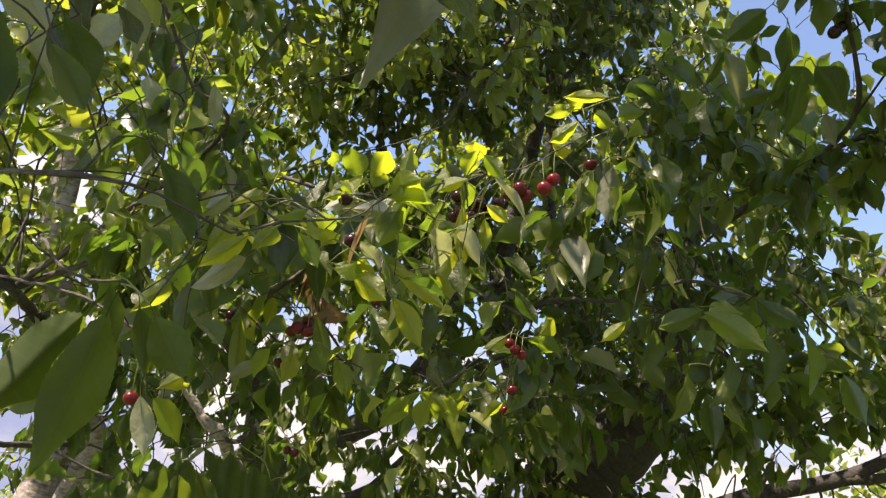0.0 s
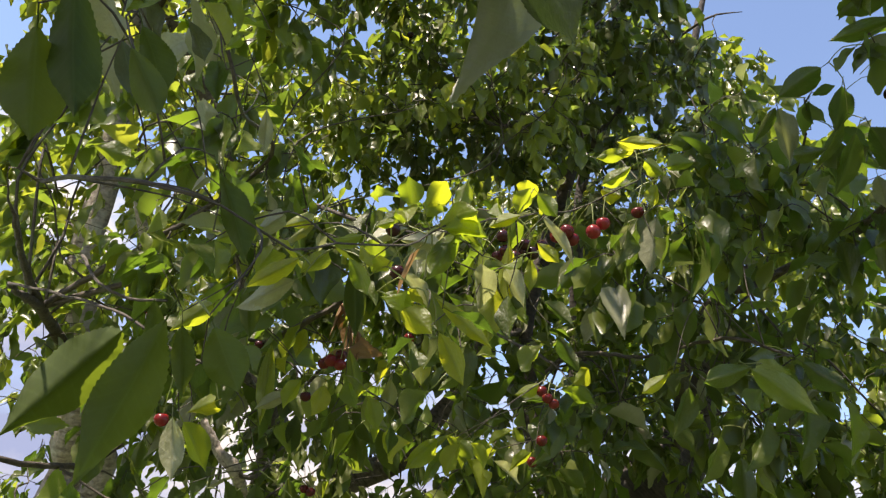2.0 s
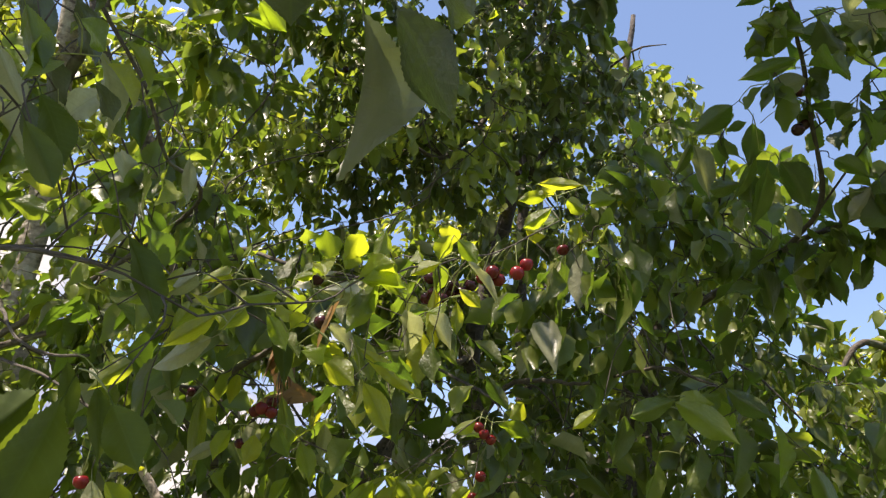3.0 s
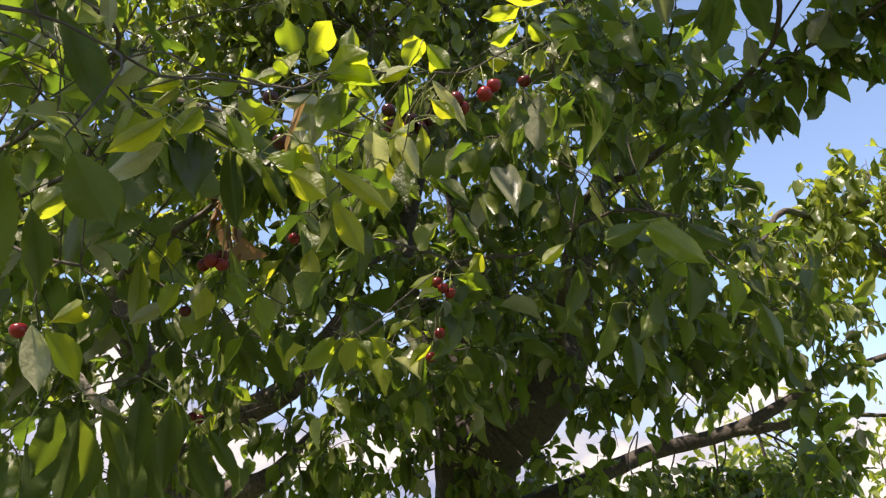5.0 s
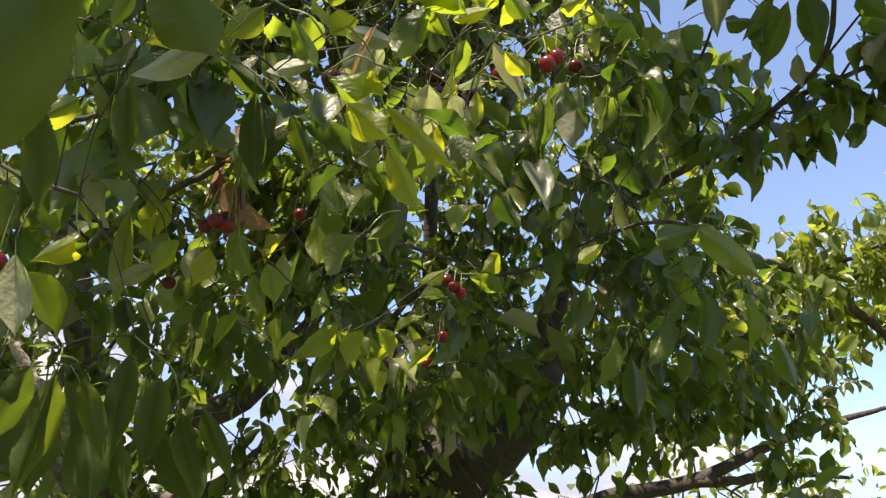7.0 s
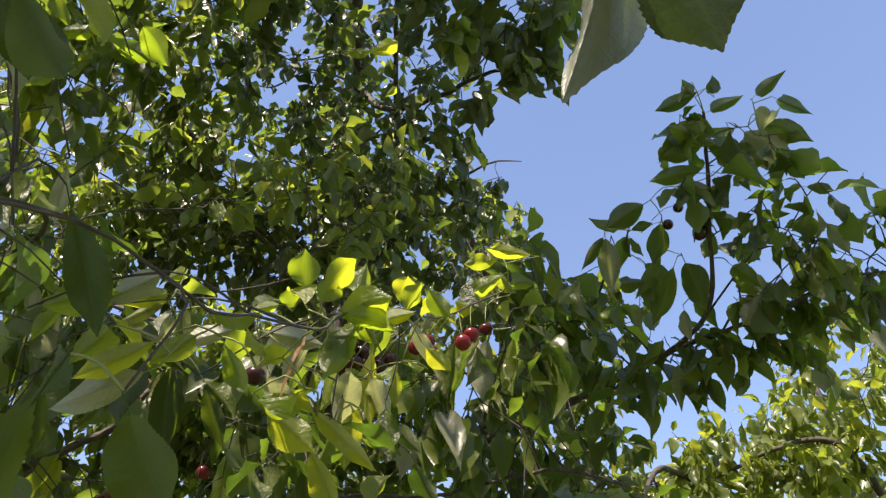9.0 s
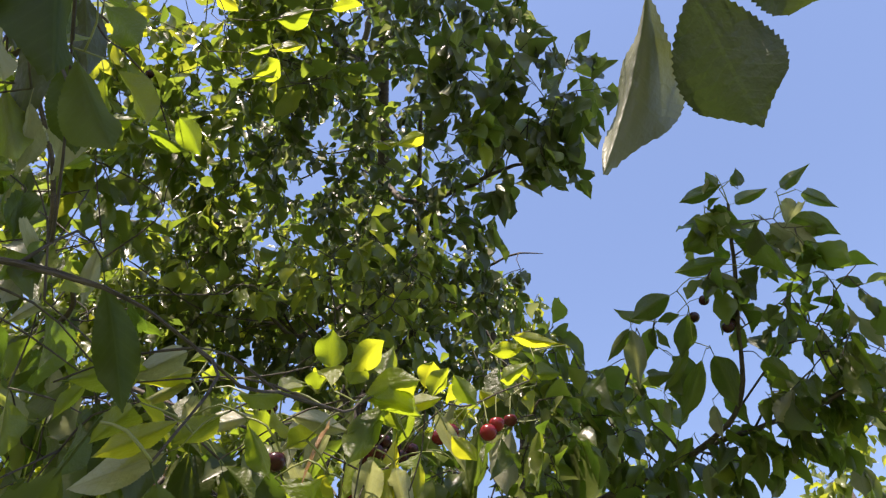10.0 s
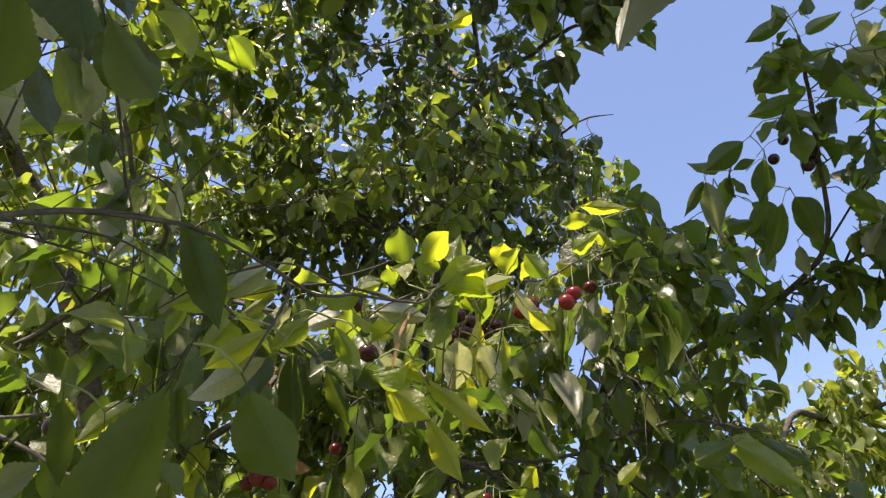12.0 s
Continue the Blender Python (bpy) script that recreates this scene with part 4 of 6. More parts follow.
CROWN_LIME_c = [
    (-0.459, 1.101, 3.027, 0.054, 0.07, 0.054, 5, 0.06),
    (-0.399, 1.266, 3.183, 0.068, 0.088, 0.068, 6, 0.06),
    (-0.322, 1.128, 3.207, 0.059, 0.077, 0.059, 5, 0.06),
    (-0.469, 1.214, 2.97, 0.055, 0.071, 0.055, 5, 0.06),
    (-0.261, 1.214, 3.062, 0.062, 0.081, 0.062, 6, 0.06),
    (-0.374, 1.238, 2.936, 0.06, 0.077, 0.06, 6, 0.06),
    (-0.327, 0.962, 3.251, 0.058, 0.075, 0.058, 5, 0.06),
    (-0.268, 1.044, 3.231, 0.058, 0.076, 0.058, 6, 0.06),
    (-0.24, 0.953, 3.312, 0.059, 0.077, 0.059, 6, 0.06),
    (-0.521, 1.008, 3.057, 0.042, 0.054, 0.042, 4, 0.06),
    (-0.568, 1.268, 3.197, 0.049, 0.063, 0.049, 4, 0.06),
    (-0.391, 1.1, 3.149, 0.038, 0.049, 0.038, 3, 0.06),
]
CROWN_LIME = CROWN_LIME_a + CROWN_LIME_b + CROWN_LIME_c
FILL_a = [
    (0.581, 1.335, 2.569, 0.085, 0.11, 0.119, 3, 0.055),
    (0.401, 1.198, 2.477, 0.085, 0.11, 0.119, 2, 0.055),
    (0.423, 1.289, 2.39, 0.132, 0.148, 0.158, 7, 0.058),
    (0.08, 2.28, 2.5, 0.16, 0.19, 0.12, 7, 0.062),
    (0.05, 2.366, 2.403, 0.191, 0.184, 0.145, 17, 0.062),
    (0.235, 2.383, 2.186, 0.199, 0.181, 0.132, 17, 0.062),
    (0.533, 2.45, 2.33, 0.156, 0.187, 0.146, 11, 0.062),
    (-0.209, 2.516, 2.314, 0.181, 0.182, 0.137, 7, 0.062),
    (-1.319, 2.125, 2.493, 0.15, 0.189, 0.163, 10, 0.062),
    (-1.247, 2.269, 2.652, 0.181, 0.188, 0.16, 10, 0.062),
    (-1.031, 2.317, 2.384, 0.156, 0.184, 0.145, 7, 0.062),
    (-1.441, 2.711, 2.05, 0.188, 0.178, 0.119, 5, 0.062),
]
FILL_b = [
    (0.972, 1.799, 2.891, 0.106, 0.18, 0.126, 8, 0.062),
    (-1.186, 3.081, 1.967, 0.274, 0.19, 0.135, 15, 0.062),
    (0.26, 2.59, 2.016, 0.191, 0.193, 0.164, 6, 0.062),
    (0.528, 2.696, 1.968, 0.199, 0.186, 0.116, 6, 0.062),
    (0.463, 2.293, 2.392, 0.167, 0.19, 0.146, 16, 0.062),
    (-0.136, 2.575, 2.835, 0.182, 0.176, 0.158, 20, 0.062),
    (0.03, 2.534, 2.767, 0.1, 0.174, 0.158, 9, 0.062),
    (-0.229, 2.658, 2.613, 0.175, 0.17, 0.147, 15, 0.062),
    (-0.541, 2.591, 2.677, 0.139, 0.169, 0.153, 13, 0.062),
    (0.411, 2.601, 2.711, 0.171, 0.171, 0.152, 14, 0.062),
    (0.195, 3.05, 2.999, 0.155, 0.17, 0.152, 11, 0.062),
    (1.774, 3.227, 1.989, 0.294, 0.189, 0.124, 35, 0.062),
]
FILL_c = [
    (1.483, 3.278, 1.938, 0.249, 0.185, 0.102, 18, 0.062),
    (1.438, 2.363, 2.026, 0.068, 0.149, 0.15, 11, 0.062),
    (1.59, 2.793, 1.98, 0.158, 0.187, 0.111, 6, 0.062),
    (-0.29, 2.441, 2.96, 0.19, 0.177, 0.168, 25, 0.062),
    (0.007, 2.406, 2.867, 0.19, 0.177, 0.168, 25, 0.062),
    (0.3, 3.1, 2.95, 0.2, 0.173, 0.172, 20, 0.062),
    (-0.084, 2.585, 2.716, 0.19, 0.168, 0.153, 17, 0.062),
    (-0.459, 2.476, 2.691, 0.162, 0.17, 0.162, 17, 0.062),
]
FILL = FILL_a + FILL_b + FILL_c
EDGE_LIME = [
    (-0.021, 1.199, 2.634, 0.095, 0.137, 0.104, 5, 0.055),
    (0.101, 1.235, 2.582, 0.095, 0.136, 0.098, 5, 0.055),
    (0.133, 1.178, 2.687, 0.085, 0.136, 0.098, 4, 0.055),
    (-0.174, 1.392, 2.684, 0.097, 0.135, 0.097, 4, 0.055),
    (0.791, 1.799, 2.872, 0.091, 0.141, 0.118, 7, 0.06),
    (0.943, 1.888, 2.729, 0.091, 0.136, 0.099, 5, 0.06),
    (0.741, 2.123, 3.517, 0.176, 0.182, 0.137, 16, 0.062),
    (0.904, 2.161, 3.465, 0.137, 0.18, 0.125, 10, 0.062),
    (0.538, 2.085, 3.565, 0.157, 0.184, 0.142, 16, 0.062),
    (0.754, 1.965, 2.982, 0.1, 0.181, 0.131, 7, 0.062),
    (0.354, 2.037, 3.632, 0.118, 0.184, 0.142, 10, 0.062),
    (-0.478, 2.194, 3.272, 0.177, 0.27, 0.19, 15, 0.062),
]
LEFT_DEEP_a = [
    (-1.315, 1.683, 3.263, 0.183, 0.183, 0.142, 18, 0.066),
    (-1.358, 2.007, 3.501, 0.196, 0.183, 0.143, 17, 0.066),
    (-1.49, 1.969, 3.151, 0.127, 0.192, 0.173, 16, 0.066),
    (-1.466, 2.149, 2.837, 0.127, 0.192, 0.173, 17, 0.066),
    (-1.025, 2.008, 3.527, 0.177, 0.187, 0.155, 16, 0.066),
    (-1.656, 2.333, 3.316, 0.233, 0.237, 0.207, 27, 0.068),
    (-1.316, 2.239, 3.518, 0.232, 0.233, 0.192, 24, 0.068),
    (-1.597, 2.476, 2.864, 0.204, 0.236, 0.202, 23, 0.068),
    (-1.429, 2.551, 3.155, 0.241, 0.234, 0.197, 26, 0.068),
    (-1.119, 2.453, 3.36, 0.219, 0.234, 0.196, 24, 0.068),
    (-1.454, 2.595, 2.664, 0.224, 0.232, 0.188, 23, 0.068),
    (-1.067, 2.561, 2.969, 0.232, 0.233, 0.192, 24, 0.068),
]
LEFT_DEEP_b = [
    (-1.548, 2.746, 2.386, 0.204, 0.232, 0.188, 7, 0.068),
    (-1.225, 2.852, 2.434, 0.232, 0.23, 0.179, 7, 0.068),
    (-0.939, 2.84, 2.687, 0.219, 0.23, 0.182, 7, 0.068),
    (-0.931, 2.291, 3.667, 0.132, 0.234, 0.195, 12, 0.068),
    (-0.8, 2.646, 3.047, 0.175, 0.23, 0.181, 14, 0.068),
    (0.944, 2.048, 3.058, 0.122, 0.187, 0.156, 10, 0.068),
]
LEFT_DEEP = LEFT_DEEP_a + LEFT_DEEP_b
OVERHEAD_LEAVES = [
    (-0.017, 0.402, 1.977, -0.004, 0.465, 1.93, 0.03, 33),
    (0.001, 0.395, 1.976, 0.038, 0.426, 1.931, 0.041, -9),
    (-0.002, 0.372, 1.986, 0.049, 0.365, 1.953, 0.044, -2),
    (-0.05, 0.352, 1.984, -0.053, 0.401, 1.965, 0.037, 2),
    (-0.046, 0.35, 2.005, -0.056, 0.395, 1.992, 0.034, 0),
    (-0.075, 0.376, 2.016, -0.1, 0.414, 2.008, 0.038, 38),
    (-0.024, 0.361, 2.007, -0.001, 0.396, 1.983, 0.023, 32),
    (-0.086, 0.389, 2.122, -0.067, 0.432, 2.085, 0.034, 4),
    (-0.017, 0.426, 2.097, -0.055, 0.445, 2.093, 0.016, 28),
]
NEAR_LEFT_LEAVES = [
    (-0.197, 0.588, 1.824, -0.24, 0.633, 1.74, 0.04, 19),
    (-0.162, 0.581, 1.82, -0.143, 0.6, 1.787, 0.028, -59),
    (-0.375, 0.889, 1.924, -0.491, 0.943, 1.817, 0.067, 40),
    (-0.24, 0.439, 1.963, -0.232, 0.479, 1.891, 0.029, -39),
    (-0.259, 0.453, 1.936, -0.257, 0.484, 1.88, 0.035, -37),
    (-0.245, 0.518, 1.985, -0.22, 0.542, 1.945, 0.023, -58),
    (-0.228, 0.671, 1.993, -0.201, 0.719, 1.941, 0.027, -30),
    (-0.268, 0.555, 2.04, -0.251, 0.59, 2.003, 0.027, -30),
]
HANGING_LEFT = [
    (-0.321, 0.485, 2.193, -0.315, 0.542, 2.189, 0.027, -37),
    (-0.376, 0.518, 2.259, -0.376, 0.57, 2.227, 0.027, -25),
    (-0.32, 0.496, 2.147, -0.31, 0.543, 2.123, 0.023, -47),
    (-0.303, 0.509, 2.161, -0.289, 0.549, 2.127, 0.024, 7),
    (-0.348, 0.523, 2.151, -0.347, 0.573, 2.124, 0.026, -9),
    (-0.36, 0.603, 2.227, -0.351, 0.655, 2.175, 0.031, -36),
    (-0.297, 0.538, 2.113, -0.282, 0.572, 2.077, 0.023, -38),
    (-0.305, 0.598, 2.19, -0.288, 0.644, 2.158, 0.024, -13),
    (-0.331, 0.566, 2.106, -0.323, 0.605, 2.068, 0.024, -65),
    (-0.323, 0.611, 2.143, -0.311, 0.665, 2.113, 0.026, 13),
    (-0.315, 0.672, 2.202, -0.304, 0.742, 2.154, 0.035, 30),
    (-0.279, 0.63, 2.123, -0.264, 0.657, 2.103, 0.016, -4),
    (-0.329, 0.64, 2.115, -0.309, 0.673, 2.077, 0.025, -40),
    (-0.349, 0.656, 2.118, -0.344, 0.701, 2.086, 0.025, -47),
]
LOW_DARK_a = [
    (-0.287, 1.027, 1.782, -0.313, 1.093, 1.705, 0.033, 6),
    (-0.311, 1.037, 1.793, -0.346, 1.092, 1.741, 0.03, 17),
    (-0.266, 1.033, 1.786, -0.248, 1.078, 1.734, 0.022, -37),
    (-0.233, 1.037, 1.811, -0.243, 1.097, 1.739, 0.027, -2),
    (-0.208, 1.061, 1.799, -0.219, 1.121, 1.729, 0.028, 1),
    (-0.187, 1.091, 1.776, -0.169, 1.142, 1.714, 0.03, -28),
    (-0.169, 1.085, 1.782, -0.143, 1.127, 1.735, 0.021, -40),
    (-0.208, 0.866, 2.037, -0.233, 0.908, 1.998, 0.024, 11),
    (-0.254, 0.89, 1.994, -0.251, 0.932, 1.948, 0.024, -20),
    (-0.283, 0.82, 1.911, -0.283, 0.867, 1.855, 0.024, -22),
    (-0.315, 0.814, 1.932, -0.317, 0.857, 1.885, 0.02, -23),
    (-0.163, 1.002, 2.092, -0.155, 1.057, 2.017, 0.029, -16),
]
LOW_DARK_b = [
    (-0.202, 0.993, 2.122, -0.152, 1.018, 2.103, 0.024, -52),
    (-0.124, 1.006, 2.075, -0.096, 1.045, 2.031, 0.022, -35),
]
LOW_DARK = LOW_DARK_a + LOW_DARK_b
DROOPING_LOW = [
    (-0.385, 1.193, 1.824, -0.375, 1.237, 1.738, 0.049, -10),
    (-0.351, 1.234, 1.833, -0.352, 1.263, 1.72, 0.056, -28),
    (-0.315, 1.269, 1.819, -0.288, 1.277, 1.71, 0.047, -91),
    (-0.282, 1.295, 1.829, -0.26, 1.319, 1.727, 0.048, -83),
    (-0.394, 1.178, 1.789, -0.384, 1.178, 1.705, 0.042, -73),
    (-0.229, 1.318, 1.81, -0.192, 1.35, 1.732, 0.037, -74),
    (-0.353, 1.301, 1.86, -0.329, 1.328, 1.785, 0.038, -21),
    (-0.267, 1.337, 1.878, -0.266, 1.382, 1.801, 0.038, 12),
    (-0.236, 1.399, 2.047, -0.21, 1.433, 1.965, 0.034, -40),
    (-0.202, 1.457, 2.048, -0.169, 1.499, 1.982, 0.034, -71),
    (-0.156, 1.524, 2.022, -0.12, 1.558, 1.949, 0.037, -62),
]
DROOPING_FORK = [
    (0.176, 1.738, 2.098, 0.183, 1.791, 2.009, 0.044, -27),
    (0.232, 1.73, 2.088, 0.276, 1.766, 1.987, 0.047, -8),
    (0.305, 1.759, 2.105, 0.336, 1.773, 2.005, 0.045, -19),
    (0.065, 1.757, 2.094, 0.119, 1.793, 2.039, 0.034, -81),
    (0.372, 1.776, 2.154, 0.433, 1.803, 2.069, 0.046, -79),
    (0.003, 1.705, 2.104, 0.033, 1.735, 2.026, 0.036, -42),
    (0.43, 1.742, 2.186, 0.487, 1.741, 2.103, 0.04, -74),
    (0.15, 1.851, 2.096, 0.138, 1.903, 1.999, 0.042, 8),
]
DROOPING_RIGHT = [
    (0.34, 1.018, 2.01, 0.419, 1.043, 1.973, 0.036, -53),
    (0.339, 1.016, 2.013, 0.279, 1.027, 1.988, 0.028, 74),
    (0.351, 1.049, 2.017, 0.396, 1.065, 2.035, 0.029, -46),
    (0.367, 1.059, 2.001, 0.348, 1.07, 1.98, 0.026, 36),
    (0.309, 1.052, 2.263, 0.337, 1.078, 2.195, 0.039, 0),
    (0.286, 1.097, 2.276, 0.29, 1.147, 2.218, 0.032, 37),
    (0.259, 1.128, 2.287, 0.256, 1.177, 2.215, 0.039, 8),
    (0.221, 1.163, 2.298, 0.23, 1.233, 2.239, 0.039, 11),
    (0.468, 1.158, 2.087, 0.522, 1.15, 2.046, 0.034, -72),
    (0.507, 1.397, 2.079, 0.488, 1.422, 1.988, 0.043, 91),
    (0.557, 1.353, 2.106, 0.563, 1.374, 2.008, 0.051, 38),
    (0.607, 1.323, 2.099, 0.633, 1.346, 2.004, 0.045, 19),
    (0.457, 1.488, 2.069, 0.445, 1.525, 1.987, 0.038, 71),
    (0.681, 1.361, 2.043, 0.709, 1.381, 1.966, 0.038, -34),
    (0.387, 1.432, 2.133, 0.384, 1.486, 2.061, 0.036, 37),
    (0.507, 1.532, 2.046, 0.526, 1.57, 1.955, 0.042, -2),
]
SUNLIT_SPRAY_a = [
    (-0.073, 0.754, 2.031, -0.077, 0.741, 2.056, 0.025, 6),
    (-0.058, 0.75, 2.029, -0.039, 0.734, 2.05, 0.022, -44),
    (-0.044, 0.761, 2.014, -0.007, 0.737, 2.022, 0.03, -50),
    (-0.079, 0.768, 2.02, -0.084, 0.758, 2.031, 0.017, 18),
    (-0.089, 0.77, 2.022, -0.108, 0.78, 2.02, 0.01, 51),
    (0.041, 0.869, 2.124, 0.043, 0.847, 2.142, 0.025, -20),
    (0.162, 0.883, 2.219, 0.127, 0.899, 2.218, 0.018, 50),
    (0.201, 0.873, 2.228, 0.149, 0.885, 2.236, 0.017, 47),
    (-0.026, 0.765, 2.015, -0.051, 0.788, 1.972, 0.025, 38),
    (0.03, 0.928, 2.099, 0.035, 0.964, 2.035, 0.023, -5),
    (0.057, 0.936, 2.087, 0.059, 0.955, 2.053, 0.016, -2),
    (0.016, 0.951, 2.056, 0.015, 0.985, 1.995, 0.031, 1),
]
SUNLIT_SPRAY_b = [
    (-0.043, 0.852, 1.983, 0.017, 0.876, 1.945, 0.018, -60),
    (-0.037, 0.869, 1.952, -0.009, 0.895, 1.909, 0.025, -46),
    (0.056, 0.84, 2.054, 0.08, 0.85, 2.039, 0.016, -51),
    (0.051, 0.814, 2.1, 0.074, 0.826, 2.08, 0.019, -45),
    (0.26, 1.098, 2.023, 0.227, 1.111, 1.997, 0.018, 70),
    (-0.091, 0.795, 1.956, -0.062, 0.801, 1.949, 0.019, -66),
    (-0.077, 0.828, 1.961, -0.043, 0.841, 1.939, 0.028, -62),
    (-0.17, 0.761, 1.967, -0.215, 0.774, 1.94, 0.019, 51),
    (-0.123, 0.761, 1.972, -0.104, 0.778, 1.944, 0.018, -51),
    (-0.003, 0.798, 2.02, -0.029, 0.783, 2.045, 0.019, 49),
    (0.003, 0.814, 2.053, 0.034, 0.809, 2.067, 0.014, -58),
    (0.165, 0.881, 2.196, 0.13, 0.893, 2.172, 0.02, 57),
]
SUNLIT_SPRAY_c = [
    (-0.073, 0.744, 2.007, -0.082, 0.753, 2.032, 0.021, -37),
    (-0.057, 0.759, 2.024, -0.049, 0.75, 2.041, 0.02, -59),
    (-0.038, 0.747, 2.006, 0.001, 0.767, 2.014, 0.026, -32),
    (-0.048, 0.776, 1.994, -0.025, 0.772, 2.004, 0.025, -84),
    (0.032, 0.824, 2.08, 0.04, 0.811, 2.104, 0.021, -12),
    (0.017, 0.826, 2.076, 0.003, 0.834, 2.1, 0.018, -114),
    (0.059, 0.86, 2.101, 0.071, 0.848, 2.123, 0.024, 19),
    (-0.023, 0.796, 2.043, -0.011, 0.789, 2.056, 0.017, -97),
    (-0.09, 0.746, 1.962, -0.114, 0.749, 1.974, 0.017, 132),
    (-0.097, 0.75, 1.954, -0.082, 0.743, 1.967, 0.02, -10),
]
SUNLIT_SPRAY_d = [
    (-0.067, 0.775, 1.952, -0.086, 0.8, 1.948, 0.021, 111),
    (-0.052, 0.8, 1.951, -0.075, 0.795, 1.957, 0.02, 5),
    (-0.107, 0.716, 1.973, -0.136, 0.718, 1.965, 0.017, 89),
    (0.044, 0.89, 2.065, 0.023, 0.897, 2.051, 0.019, 113),
    (0.082, 0.917, 2.083, 0.062, 0.914, 2.086, 0.02, 125),
    (0.167, 0.956, 2.267, 0.184, 0.948, 2.283, 0.023, -34),
    (0.201, 0.959, 2.265, 0.23, 0.985, 2.263, 0.024, -57),
    (0.192, 0.97, 2.244, 0.167, 0.978, 2.228, 0.027, 103),
    (0.219, 0.974, 2.24, 0.213, 0.989, 2.213, 0.026, 0),
    (0.243, 1.004, 2.292, 0.279, 1.016, 2.314, 0.024, -49),
    (0.175, 0.982, 2.222, 0.146, 0.979, 2.225, 0.023, 85),
    (0.146, 1.301, 2.059, 0.202, 1.311, 2.047, 0.027, -33),
]
SUNLIT_SPRAY_e = [
    (0.164, 1.297, 2.069, 0.189, 1.287, 2.089, 0.025, -97),
    (0.109, 1.297, 2.063, 0.075, 1.308, 2.04, 0.024, 87),
    (-0.193, 1.109, 1.96, -0.201, 1.128, 1.925, 0.027, 30),
    (-0.163, 1.105, 1.969, -0.151, 1.123, 1.938, 0.024, -62),
    (-0.131, 1.116, 1.953, -0.116, 1.136, 1.918, 0.026, -28),
    (-0.224, 1.105, 1.963, -0.247, 1.122, 1.931, 0.024, 15),
    (-0.041, 1.242, 1.942, -0.078, 1.264, 1.898, 0.03, 65),
    (-0.007, 1.246, 1.938, -0.028, 1.266, 1.9, 0.028, 15),
    (0.009, 1.244, 1.943, 0.037, 1.26, 1.917, 0.025, -14),
]
SUNLIT_SPRAY = SUNLIT_SPRAY_a + SUNLIT_SPRAY_b + SUNLIT_SPRAY_c + SUNLIT_SPRAY_d + SUNLIT_SPRAY_e
CROWN_SUNLIT_a = [
    (-0.309, 1.042, 2.701, -0.275, 1.1, 2.697, 0.046, -37),
    (-0.303, 1.137, 2.745, -0.363, 1.134, 2.767, 0.035, 36),
    (-0.431, 1.022, 2.72, -0.417, 1.065, 2.68, 0.03, -45),
    (-0.438, 1.081, 2.683, -0.367, 1.066, 2.692, 0.026, -50),
    (-0.419, 1.058, 2.629, -0.376, 1.055, 2.617, 0.015, -24),
    (-0.396, 1.109, 2.655, -0.416, 1.078, 2.657, 0.015, 39),
    (-0.463, 1.014, 2.759, -0.461, 1.06, 2.737, 0.02, 10),
    (-0.416, 0.945, 2.707, -0.401, 0.971, 2.683, 0.015, -39),
    (-0.412, 0.862, 2.727, -0.384, 0.842, 2.723, 0.018, -25),
    (-0.395, 0.873, 2.812, -0.378, 0.893, 2.813, 0.013, -29),
    (-0.373, 0.907, 2.847, -0.37, 0.878, 2.845, 0.015, -14),
    (-0.411, 0.949, 2.749, -0.373, 0.927, 2.742, 0.018, -34),
]
CROWN_SUNLIT_b = [
    (-0.413, 0.938, 2.787, -0.38, 0.933, 2.812, 0.021, -8),
    (-0.307, 0.805, 2.785, -0.269, 0.82, 2.812, 0.02, -19),
    (-0.325, 0.923, 2.934, -0.283, 0.903, 2.923, 0.024, -32),
    (-0.303, 0.891, 2.842, -0.271, 0.913, 2.851, 0.02, -40),
    (-0.297, 0.798, 2.878, -0.249, 0.819, 2.858, 0.025, -28),
    (-0.261, 0.825, 2.882, -0.238, 0.783, 2.906, 0.024, 4),
    (-0.28, 0.769, 2.846, -0.299, 0.761, 2.856, 0.012, 0),
    (-0.236, 0.801, 2.917, -0.207, 0.757, 2.933, 0.028, -31),
    (-0.185, 0.785, 2.848, -0.155, 0.788, 2.818, 0.026, -39),
    (-0.202, 0.893, 2.827, -0.146, 0.871, 2.838, 0.034, -51),
    (-0.239, 0.977, 2.848, -0.199, 0.955, 2.85, 0.016, -39),
    (-0.194, 0.98, 2.89, -0.153, 0.964, 2.906, 0.019, -18),
]
CROWN_SUNLIT_c = [
    (-0.225, 0.993, 2.795, -0.175, 0.953, 2.802, 0.029, -45),
    (-0.178, 0.953, 2.74, -0.179, 0.979, 2.71, 0.016, -19),
    (-0.122, 0.861, 2.86, -0.082, 0.855, 2.892, 0.026, -17),
    (-0.279, 0.906, 2.793, -0.296, 0.922, 2.768, 0.017, 36),
    (0.014, 1.079, 2.83, 0.059, 1.068, 2.839, 0.019, -51),
    (0.039, 1.01, 2.745, 0.082, 0.969, 2.739, 0.027, -38),
    (0.095, 1.108, 2.771, 0.11, 1.076, 2.769, 0.014, -33),
    (-0.559, 0.977, 2.761, -0.572, 1.032, 2.752, 0.026, -3),
]
CROWN_SUNLIT = CROWN_SUNLIT_a + CROWN_SUNLIT_b + CROWN_SUNLIT_c
